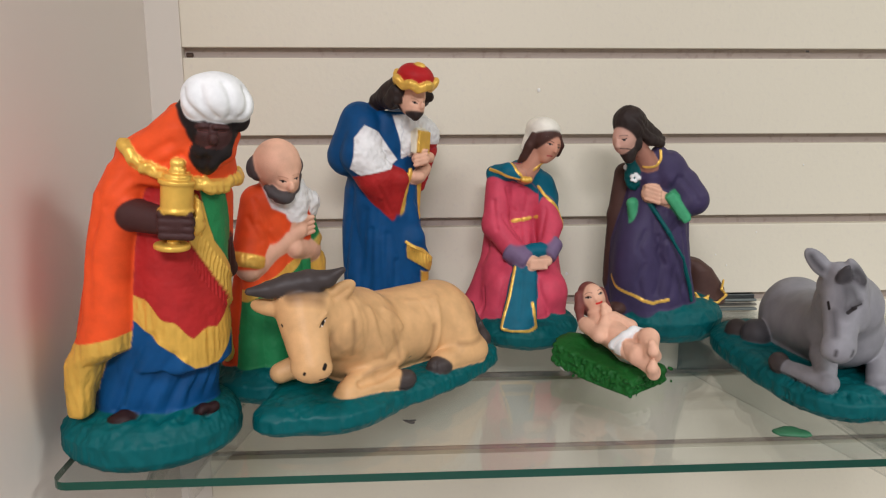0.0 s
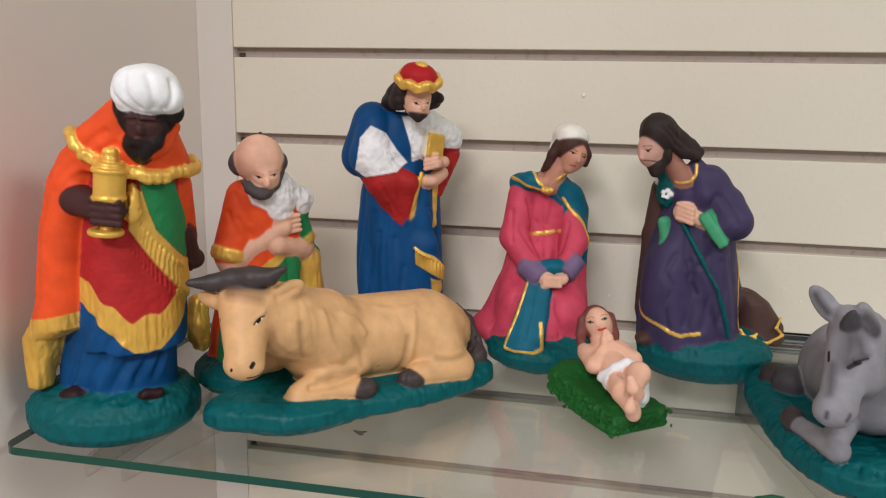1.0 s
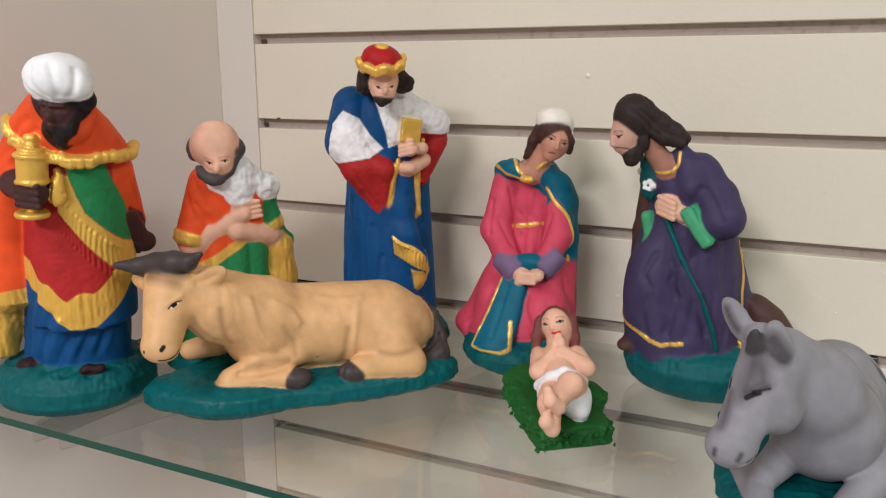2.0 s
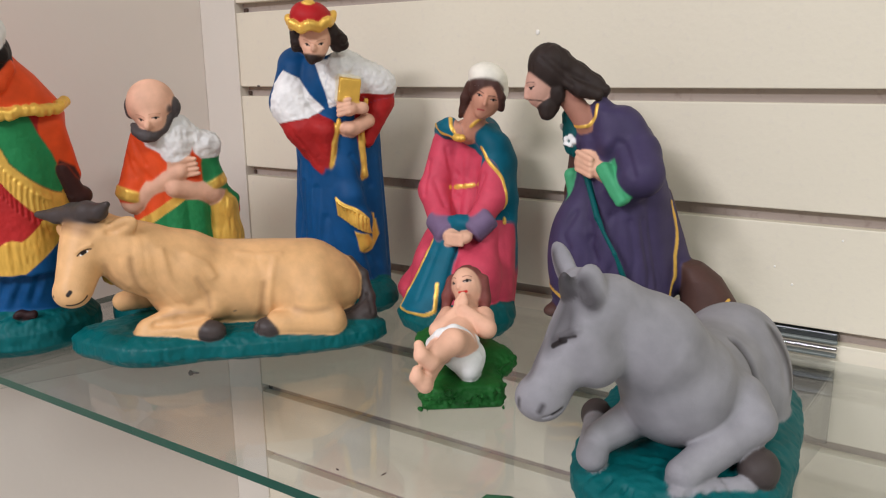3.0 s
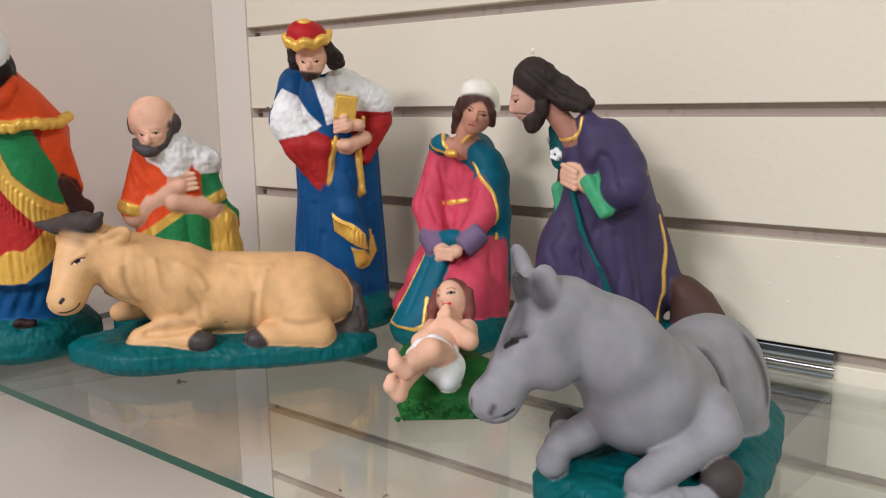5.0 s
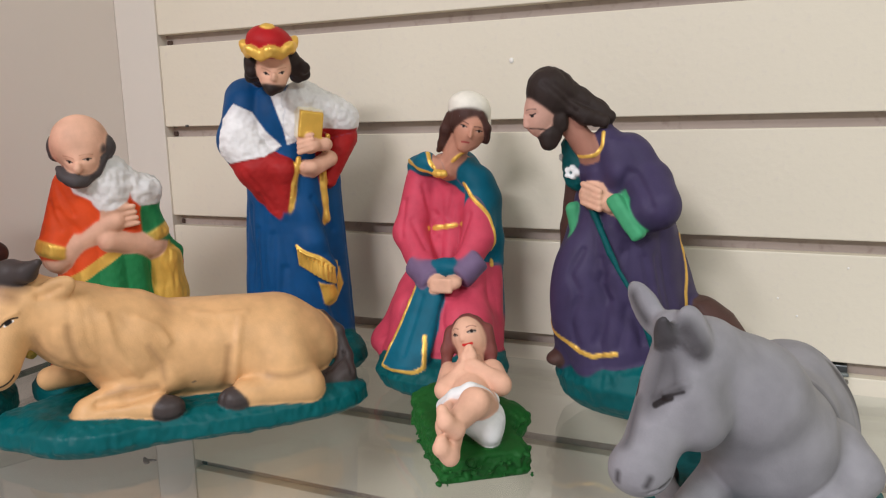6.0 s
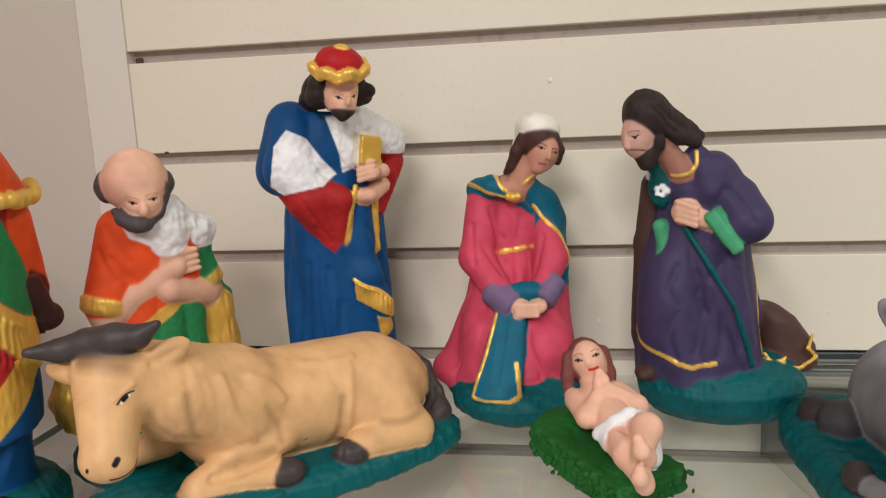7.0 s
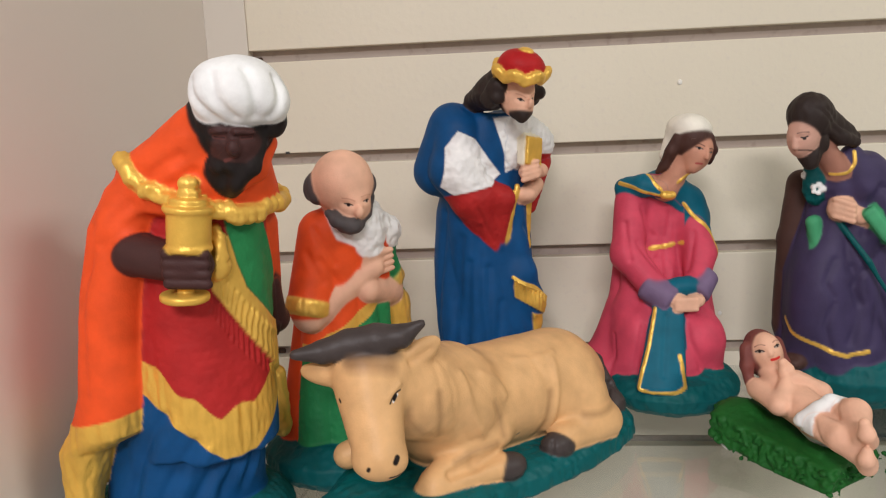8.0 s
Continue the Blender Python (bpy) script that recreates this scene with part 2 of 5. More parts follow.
        total, times = np.zeros((len(cells), 3)), np.zeros(len(cells))
        for axis in range(3):
            o = [i for i in range(3) if i != axis]
            for s in (0, 1):
                for t in (0, 1):
                    q = cells.copy()
                    q[:, o[0]] += s
                    q[:, o[1]] += t
                    q2 = q.copy()
                    q2[:, axis] += 1
                    va, vb = d[tuple(q.T)], d[tuple(q2.T)]
                    hit = (va < 0) != (vb < 0)
                    f = np.where(hit, va / np.where(hit, va - vb, 1), 0)
                    q = q.astype(float)
                    q[:, axis] += f
                    total[hit] += q[hit]
                    times[hit] += 1
        verts = lo + h * total / times[:, None]
        faces = []
        for axis in range(3):
            a, b = (axis + 1) % 3, (axis + 2) % 3
            first = [slice(None)] * 3
            second = [slice(None)] * 3
            first[axis], second[axis] = slice(None, -1), slice(1, None)
            x, y = inside[tuple(first)], inside[tuple(second)]
            for flip in (False, True):
                e = np.argwhere((x & ~y) if not flip else (~x & y))
                quad = []
                for s, t in ((0, 0), (1, 0), (1, 1), (0, 1)):
                    q = e.copy()
                    q[:, a] -= 1 - s
                    q[:, b] -= 1 - t
                    quad.append(index[tuple(q.T)])
                faces.append(np.stack(quad if not flip else quad[::-1], -1))
        return verts, np.concatenate(faces)

    def colours(self, v, nrm):
        names = list(PAINT)
        base = np.array([PAINT[c][0] for c in names])
        ds = np.full((len(v), len(self.solids)), 30.0, np.float32)
        for i, (fn, a, b, col, k) in enumerate(self.solids):
            near = np.all((v > a - 8) & (v < b + 8), axis=1)
            if near.any():
                ds[near, i] = fn(v[near])
        w = np.exp(-(ds - ds.min(1, keepdims=True)) / 0.22)
        w /= w.sum(1, keepdims=True)
        share = np.zeros((len(v), len(names)))
        for i, s in enumerate(self.solids):
            share[:, names.index(s[3])] += w[:, i]
        for fn, col, over in self.areas:
            f = np.clip(fn(v[:, 0], v[:, 1], v[:, 2]), 0, 1)
            for o in over:
                moved = share[:, names.index(o)] * f
                share[:, names.index(o)] -= moved
                share[:, names.index(col)] += moved
        for points, r, col, soft in self.strokes:
            if isinstance(soft, tuple):
                some, d = self.under(v, nrm, points, r, soft[3])
                f = np.clip(d / soft[2] + 0.5, 0, 1)
                if soft[0]:
                    f = f * share[some][:, [names.index(o) for o in soft[0]]].sum(1)
                share[some] *= (1 - f)[:, None]
                share[some, names.index(col)] += f
                continue
            some, near = self.reach(v, self.laid(v, points), r + soft + 1)
            f = np.clip((r - near) / soft + 0.5, 0, 1)
            share[some] *= (1 - f)[:, None]
            share[some, names.index(col)] += f
        relief = {kind: share[:, [i for i, c in enumerate(names) if PAINT[c][2] == kind]].sum(1) for kind in ("fur", "grass", "foil", "strand", "tuft", "weave", "pleat")}
        metal = share @ np.array([PAINT[c][1] for c in names])
        return share @ base, metal, relief

    @staticmethod
    def normals(v, f):
        fn = np.cross(v[f[:, 2]] - v[f[:, 0]], v[f[:, 3]] - v[f[:, 1]])
        nrm = np.zeros_like(v)
        for i in range(4):
            for j in range(3):
                nrm[:, j] += np.bincount(f[:, i], fn[:, j], len(v))
        return nrm / (np.linalg.norm(nrm, axis=1, keepdims=True) + 1e-9)

    def refine(self, v, f, n=3):
        """Splits the faces under fine brush lines, bulged along the curve of the surface."""
        hit = np.zeros(len(v), bool)
        for points, r, col, soft in self.strokes:
            if not isinstance(soft, tuple) and r < 1.8:
                some, near = self.reach(v, self.laid(v, points), r + soft + 2.5)
                hit[some[near < r + soft + 2]] = True
        chosen = hit[f].any(1)
        if not chosen.any():
            return v, f
        nrm, q = self.normals(v, f), f[chosen]
        grid = [(i / n, j / n) for j in range(n + 1) for i in range(n + 1)]
        rows = []
        for a, b in grid:
            w = ((1 - a) * (1 - b), a * (1 - b), a * b, (1 - a) * b)
            p = sum(w[i] * v[q[:, i]] for i in range(4))
            s = sum(w[i] * (p - ((p - v[q[:, i]]) * nrm[q[:, i]]).sum(1)[:, None] * nrm[q[:, i]]) for i in range(4))
            rows.append(0.25 * p + 0.75 * s)
        pts = np.stack(rows, 1).reshape(-1, 3)
        key, first, back = np.unique(np.round(pts * 200).astype(np.int64), axis=0, return_index=True, return_inverse=True)
        back = back.reshape(len(q), -1) + len(v)
        quads = [back[:, [j * (n + 1) + i, j * (n + 1) + i + 1, (j + 1) * (n + 1) + i + 1, (j + 1) * (n + 1) + i]] for j in range(n) for i in range(n)]
        both, whole = np.concatenate([v, pts[first]]), np.concatenate([f[~chosen]] + quads)
        used, whole = np.unique(whole, return_inverse=True)
        return both[used], whole.reshape(-1, 4)

    def cast(self, name, label, category, material, group=""):
        v, f = self.refine(*self.surface())
        nrm = self.normals(v, f)
        rgb, metal, relief = self.colours(v, nrm)
        low = np.clip((v[:, 2] - self.floor) / 3, 0, 1)
        move = 0.22 * lattice_noise(v, 9) + 0.9 * relief["fur"] * lattice_noise(v, 4.5, 3) + 0.6 * relief["fur"] * lattice_noise(v, 2.6, 4)
        move += relief["grass"] * (0.9 * lattice_noise(v, 8, 5) + 0.7 * lattice_noise(v * np.array([1, 1, 0.6]), 3.2, 6))
        move += relief["foil"] * 0.45 * lattice_noise(v * np.array([1, 1, 0.35]), 2.4, 7) + relief["strand"] * 0.5 * lattice_noise(v * np.array([1, 1, 0.4]), 3.2, 8)
        move += relief["tuft"] * (2.3 * lattice_noise(v, 4, 9) + 0.9 * lattice_noise(v, 2, 10)) * np.clip(1.4 - nrm[:, 2] * 1.3, 0.15, 1) + relief["weave"] * 0.3 * lattice_noise(v, 2.6, 11)
        move += relief["pleat"] * (0.9 * lattice_noise(v * np.array([1, 1, 0.12]), 3.4, 12) + 0.4 * lattice_noise(v * np.array([1, 1, 0.3]), 1.9, 13))
        for points, r, col, soft in self.strokes:
            if isinstance(soft, tuple) and soft[1]:
                some, d = self.under(v, nrm, points, r, soft[3])
                move[some] += soft[1] * np.clip(d / 1.6 + 0.6, 0, 1)
        for points, wide, depth in self.dents:
            some, near = self.reach(v, self.laid(v, points), wide * 2)
            move[some] -= depth * np.exp(-(near / wide) ** 2 * 1.6)
        v = v + nrm * (move * low)[:, None]
        centre = np.array([(v[:, 0].min() + v[:, 0].max()) / 2, (v[:, 1].min() + v[:, 1].max()) / 2, self.floor])
        me = bpy.data.meshes.new(name)
        me.vertices.add(len(v))
        me.vertices.foreach_set("co", ((v - centre) / 1000).astype(np.float32).ravel())
        me.loops.add(f.size)
        me.loops.foreach_set("vertex_index", f.astype(np.int32).ravel())
        me.polygons.add(len(f))
        me.polygons.foreach_set("loop_start", np.arange(0, f.size, 4, dtype=np.int32))
        me.update(calc_edges=True)
        layer = me.attributes.new("paint", "FLOAT_COLOR", "POINT")
        layer.data.foreach_set("color", np.concatenate([rgb, metal[:, None]], 1).astype(np.float32).ravel())
        me.shade_smooth()
        me.materials.append(material)
        ob = new(name, me)
        ob.location = centre / 1000 + np.array([0, 0, 0.0002])
        return tagged(ob, label, category, group)


# ---- materials ----
def surface(name, colour, rough=0.6, vary=0.06, size=8.0, bump=0.05, bump_size=120.0, metal=0.0, dirt=None, coat=0.0):
    """A plain finish with two scales of tone, fine relief and optional grime in patches."""
    m = bpy.data.materials.new(name)
    m.use_nodes = True
    n, l = m.node_tree.nodes, m.node_tree.links
    b = n["Principled BSDF"]
    b.inputs["Roughness"].default_value, b.inputs["Metallic"].default_value, b.inputs["Coat Weight"].default_value = rough, metal, coat
    pos = n.new("ShaderNodeTexCoord")
    big, fine = n.new("ShaderNodeTexNoise"), n.new("ShaderNodeTexNoise")
    big.inputs["Scale"].default_value, big.inputs["Detail"].default_value = size, 5
    fine.inputs["Scale"].default_value, fine.inputs["Detail"].default_value = bump_size, 6
    l.new(pos.outputs["Object"], big.inputs["Vector"])
    l.new(pos.outputs["Object"], fine.inputs["Vector"])
    mix = n.new("ShaderNodeMix")
    mix.data_type = "RGBA"
    mix.inputs["A"].default_value = (*[v * (1 - vary) for v in colour], 1)
    mix.inputs["B"].default_value = (*[min(1, v * (1 + vary)) for v in colour], 1)
    l.new(big.outputs["Fac"], mix.inputs["Factor"])
    out = mix.outputs["Result"]
    if dirt:
        ramp, mix2 = n.new("ShaderNodeMapRange"), n.new("ShaderNodeMix")
        ramp.inputs["From Min"].default_value, ramp.inputs["From Max"].default_value, ramp.inputs["To Max"].default_value = 0.56, 0.78, 0.6
        mix2.data_type = "RGBA"
        mix2.inputs["B"].default_value = (*dirt, 1)
        l.new(fine.outputs["Fac"], ramp.inputs["Value"])
        l.new(ramp.outputs["Result"], mix2.inputs["Factor"])
        l.new(out, mix2.inputs["A"])
        out = mix2.outputs["Result"]
    l.new(out, b.inputs["Base Color"])
    bp = n.new("ShaderNodeBump")
    bp.inputs["Strength"].default_value, bp.inputs["Distance"].default_value = bump, 0.002
    l.new(fine.outputs["Fac"], bp.inputs["Height"])
    l.new(bp.outputs["Normal"], b.inputs["Normal"])
    return m


def plaster(name, rough, coat):
    """Painted plaster: its colours lie in the mesh, the metal share of the gilding beside them."""
    m = surface(name, (0.5, 0.5, 0.5), rough, 0.0, 60, 0.12, 900, coat=coat)
    n, l = m.node_tree.nodes, m.node_tree.links
    b = n["Principled BSDF"]
    b.inputs["Specular IOR Level"].default_value = 0.2
    at = n.new("ShaderNodeAttribute")
    at.attribute_name = "paint"
    pos = n.new("ShaderNodeTexCoord")
    tone = n.new("ShaderNodeTexNoise")
    tone.inputs["Scale"].default_value, tone.inputs["Detail"].default_value = 70, 6
    l.new(pos.outputs["Object"], tone.inputs["Vector"])
    rng = n.new("ShaderNodeMapRange")
    rng.inputs["From Min"].default_value, rng.inputs["From Max"].default_value, rng.inputs["To Min"].default_value, rng.inputs["To Max"].default_value = 0.3, 0.7, 0.86, 1.08
    l.new(tone.outputs["Fac"], rng.inputs["Value"])
    mul = n.new("ShaderNodeVectorMath")
    mul.operation = "SCALE"
    l.new(at.outputs["Color"], mul.inputs[0])
    l.new(rng.outputs["Result"], mul.inputs["Scale"])
    l.new(mul.outputs["Vector"], b.inputs["Base Color"])
    gilt = n.new("ShaderNodeMath")
    gilt.operation = "MULTIPLY"
    gilt.inputs[1].default_value = 0.4
    l.new(at.outputs["Alpha"], gilt.inputs[0])
    l.new(gilt.outputs["Value"], b.inputs["Metallic"])
    gloss = n.new("ShaderNodeMath")
    gloss.operation = "MULTIPLY_ADD"
    gloss.inputs[1].default_value, gloss.inputs[2].default_value = 0.38 - rough, rough
    l.new(at.outputs["Alpha"], gloss.inputs[0])
    l.new(gloss.outputs["Value"], b.inputs["Roughness"])
    return m


def pane_glass(name, tint, gloss=0.02):
    """Clear sheet: lets light straight through with a tint, and mirrors more at a slant."""
    m = bpy.data.materials.new(name)
    m.use_nodes = True
    n, l = m.node_tree.nodes, m.node_tree.links
    n.remove(n["Principled BSDF"])
    see, shine, mix, slant = n.new("ShaderNodeBsdfTransparent"), n.new("ShaderNodeBsdfGlossy"), n.new("ShaderNodeMixShader"), n.new("ShaderNodeLayerWeight")
    see.inputs["Color"].default_value = (*tint, 1)
    shine.inputs["Roughness"].default_value = gloss
    power, scale = n.new("ShaderNodeMath"), n.new("ShaderNodeMath")
    power.operation, scale.operation = "POWER", "MULTIPLY_ADD"
    power.inputs[1].default_value, scale.inputs[1].default_value, scale.inputs[2].default_value = 4.0, 0.75, 0.035
    l.new(slant.outputs["Facing"], power.inputs[0])
    l.new(power.outputs["Value"], scale.inputs[0])
    l.new(scale.outputs["Value"], mix.inputs["Fac"])
    l.new(see.outputs["BSDF"], mix.inputs[1])
    l.new(shine.outputs["BSDF"], mix.inputs[2])
    l.new(mix.outputs["Shader"], n["Material Output"].inputs["Surface"])
    return m


M_BOARD = surface("board_paint", srgb(227, 218, 197), 0.5, 0.03, 5, 0.12, 160, dirt=srgb(219, 209, 194))
# groove backs get a darker tone than the boards, with brown dirt spots
M_GROOVE = surface("groove_tone", srgb(180, 166, 156), 0.7, 0.08, 9, 0.1, 110, dirt=srgb(138, 118, 106))
M_WALL = surface("wall_paint", srgb(238, 227, 219), 0.55, 0.03, 3, 0.12, 90)
M_TRIM = surface("trim_paint", srgb(226, 216, 204), 0.5, 0.04, 6, 0.12, 110)
M_ROOM = surface("room_paint", srgb(178, 174, 168), 0.8, 0.04, 2, 0.05, 40)
M_FLOOR = surface("floor_tile", srgb(178, 176, 174), 0.4, 0.08, 3, 0.05, 60)
M_PLASTER = plaster("painted_plaster", 0.55, 0.0)
M_SATIN = plaster("glossy_plaster", 0.42, 0.0)
M_GLASS = pane_glass("shelf_glass", (0.945, 0.96, 0.96))
M_EDGE = surface("glass_edge", srgb(12, 68, 54), 0.12, 0.3, 6, 0.02, 60)
M_ACRYLIC = pane_glass("clear_acrylic", (0.95, 0.95, 0.945), 0.06)
M_SMOKED = pane_glass("grey_acrylic", (0.62, 0.62, 0.63), 0.08)
M_RAIL = surface("grey_rail", (0.15, 0.17, 0.16), 0.42, 0.1, 30, 0.02, 200)
M_CHROME = surface("chrome", (0.14, 0.15, 0.15), 0.4, 0.02, 8, 0.02, 200, metal=1.0)

# ---- slatted wall, side panel, shop shell ----
def plain_wall(name, x0, x1, y0, y1, z0, z1, material, label):
    return tagged(part(name, slab(bmesh.new(), x0, x1, y0, y1, z0, z1), material, None), label, "wall", "", "structure")


FLOOR_Z, TOP_Z = -1.2, 1.4
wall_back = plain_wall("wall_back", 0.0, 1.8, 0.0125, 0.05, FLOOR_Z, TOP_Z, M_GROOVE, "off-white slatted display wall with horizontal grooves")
board = bmesh.new()
slab(board, 0.0, 1.8, 0.0, 0.0125, 0.0, 0.0885, 0.0009, 2)
first = part("plank", board, M_BOARD, wall_back)
first.location.z = -1.2
for i in range(1, 26):
    plank = new("plank", first.data)
    plank.parent = wall_back
    plank.location.z = -1.2 + 0.1 * i
# dark brown slabs imitate the unlit insides of torn holes at groove ends
gap = bmesh.new()
slab(gap, 0.0005, 0.008, 0.0105, 0.0124, 0.0005, 0.0060, 0.001, 1)
M_GAP = surface("torn_hole_dark", srgb(84, 66, 56), 0.9, 0.3, 300, 0.6, 700)
torn = part("torn_hole", gap, M_GAP, wall_back, "dark slab standing in for the torn hole at the groove's end")
torn.location.z = -0.1115
for i in range(1, 6):
    more = new("torn_hole", torn.data)
    more.parent = wall_back
    more.location = (0.001 * (i % 2), 0, -0.1115 + 0.1 * i)
    more.scale.x = 0.6 + 0.25 * (i % 3)
wall_left = plain_wall("wall_left", -0.07, -0.03, -0.75, -0.03, FLOOR_Z, TOP_Z, M_WALL, "smooth off-white side panel of the display")
bm = bmesh.new()
outline = [(-0.07, -0.0295), (-0.0295, -0.0295), (0.0, -0.002), (0.0, 0.05), (-0.07, 0.05)]
low = [bm.verts.new((x, y, FLOOR_Z)) for x, y in outline]
high = [bm.verts.new((x, y, TOP_Z)) for x, y in outline]
bm.faces.new(low[::-1])
bm.faces.new(high)
for i in range(5):
    bm.faces.new((low[i], low[(i + 1) % 5], high[(i + 1) % 5], high[i]))
tagged(part("trim_corner", bm, M_TRIM, None), "narrow angled off-white corner trim", "trim", "", "structure")
# unseen shell added round the display; its greys set how much light bounces back
plain_wall("floor", -2.0, 3.0, -4.0, 0.1, FLOOR_Z - 0.05, FLOOR_Z - 0.001, M_FLOOR, "grey-beige tiled shop floor")
plain_wall("ceiling", -2.0, 3.0, -4.0, 0.1, TOP_Z + 0.001, TOP_Z + 0.06, M_ROOM, "plain off-white shop ceiling")
plain_wall("wall_front", -2.0, 3.0, -4.1, -4.001, FLOOR_Z, TOP_Z, M_ROOM, "plain off-white shop wall")
plain_wall("wall_right", 3.001, 3.1, -4.0, 0.1, FLOOR_Z, TOP_Z, M_ROOM, "plain off-white shop wall")
plain_wall("wall_far_left", -2.1, -2.001, -4.0, 0.1, FLOOR_Z, TOP_Z, M_ROOM, "plain off-white shop wall")
plain_wall("wall_back_left", -2.0, -0.071, 0.0, 0.05, FLOOR_Z, TOP_Z, M_ROOM, "plain off-white shop wall")
plain_wall("wall_back_right", 1.801, 3.0, 0.0, 0.05, FLOOR_Z, TOP_Z, M_ROOM, "plain off-white shop wall")

# ---- glass shelf ----
GX0, GX1, GY0, GY1, THICK, ROUND = -0.012, 0.98, -0.395, -0.008, 0.0065, 0.012
ring = []
for cx, cy, a0 in ((GX1 - ROUND, GY0 + ROUND, -90), (GX1 - ROUND, GY1 - ROUND, 0), (GX0 + ROUND, GY1 - ROUND, 90), (GX0 + ROUND, GY0 + ROUND, 180)):
    for i in range(6):
        a = radians(a0 + 18 * i)
        ring.append((cx + ROUND * math.cos(a), cy + ROUND * math.sin(a)))
def shelf_sheet(edge):
    """The top and under sides of the pane, or its ground edge."""
    bm = bmesh.new()
    levels = [[bm.verts.new((x, y, z)) for x, y in ring] for z in (SHELF - THICK, SHELF)]
    if not edge:
        bm.faces.new(levels[0][::-1])
        bm.faces.new(levels[1])
    for i in range(len(ring)):
        j = (i + 1) % len(ring)
        front = ring[i][1] < GY1 - 0.02 or ring[j][1] < GY1 - 0.02
        if front == edge:
            bm.faces.new((levels[0][i], levels[0][j], levels[1][j], levels[1][i]))
    return bm


shelf = part("glass_shelf", shelf_sheet(False), M_GLASS, None)
part("polished_edge", shelf_sheet(True), M_EDGE, shelf, "dark green polished glass edge")
tagged(shelf, "clear glass shelf with green polished edges on clear brackets", "shelf")


def shelf_bracket(x):
    """A clear moulded bracket hooked into the groove under the shelf."""
    base = new("shelf_bracket")
    base.location = (x, -0.002, 0.0)
    tagged(base, "clear moulded shelf bracket hooked into the wall groove", "bracket", "shelf brackets")
    top = SHELF - THICK - 0.0006
    part("back_plate", slab(bmesh.new(), -0.048, 0.048, -0.005, -0.001, 0.0, top - 0.004, 0.001), M_SMOKED, base)
    bm = bmesh.new()
    for z in (top - 0.003, top):
        for x0, y0 in ((-0.048, 0.0), (-0.017, -0.386), (0.017, -0.386), (0.048, 0.0)):
            bm.verts.new((x0, y0 - 0.001, z))
    bm.verts.ensure_lookup_table()
    v = bm.verts
    bm.faces.new([v[i] for i in (3, 2, 1, 0)])
    bm.faces.new([v[i] for i in (4, 5, 6, 7)])
    for i in range(4):
        j = (i + 1) % 4
        bm.faces.new((v[i], v[j], v[j + 4], v[i + 4]))
    bmesh.ops.recalc_face_normals(bm, faces=bm.faces)
    part("arm_plate", bm, M_ACRYLIC, base)
    for s in (-1, 1):
        bm = bmesh.new()
        for off in (0.0, -0.003):
            for y0, z0, x0 in ((-0.006, top - 0.0035, 0.048), (-0.383, top - 0.0035, 0.0172), (-0.383, top - 0.016, 0.0172), (-0.006, 0.004, 0.048)):
                bm.verts.new((s * (x0 + off), y0, z0))
        bm.verts.ensure_lookup_table()
        v = bm.verts
        bm.faces.new([v[i] for i in (3, 2, 1, 0)])
        bm.faces.new([v[i] for i in (4, 5, 6, 7)])
        for i in range(4):
            j = (i + 1) % 4
            bm.faces.new((v[i], v[j], v[j + 4], v[i + 4]))
        bmesh.ops.recalc_face_normals(bm, faces=bm.faces)
        part("side_flange", bm, M_ACRYLIC, base)
    bm = bmesh.new()
    slab(bm, -0.047, 0.047, 0.0, 0.011, 0.0895, 0.0985, 0.0008)
    part("hook", bm, M_CHROME, base)
    for z, y, material in ((0.0795, -0.0080, M_RAIL), (0.0850, -0.0065, M_SMOKED), (0.0905, -0.0050, M_RAIL)):
        part("rib", slab(bmesh.new(), -0.048, 0.048, y, -0.0005, z, z + 0.0026, 0.0008), material, base)
    return base


shelf_bracket(0.647)
shelf_bracket(0.07)


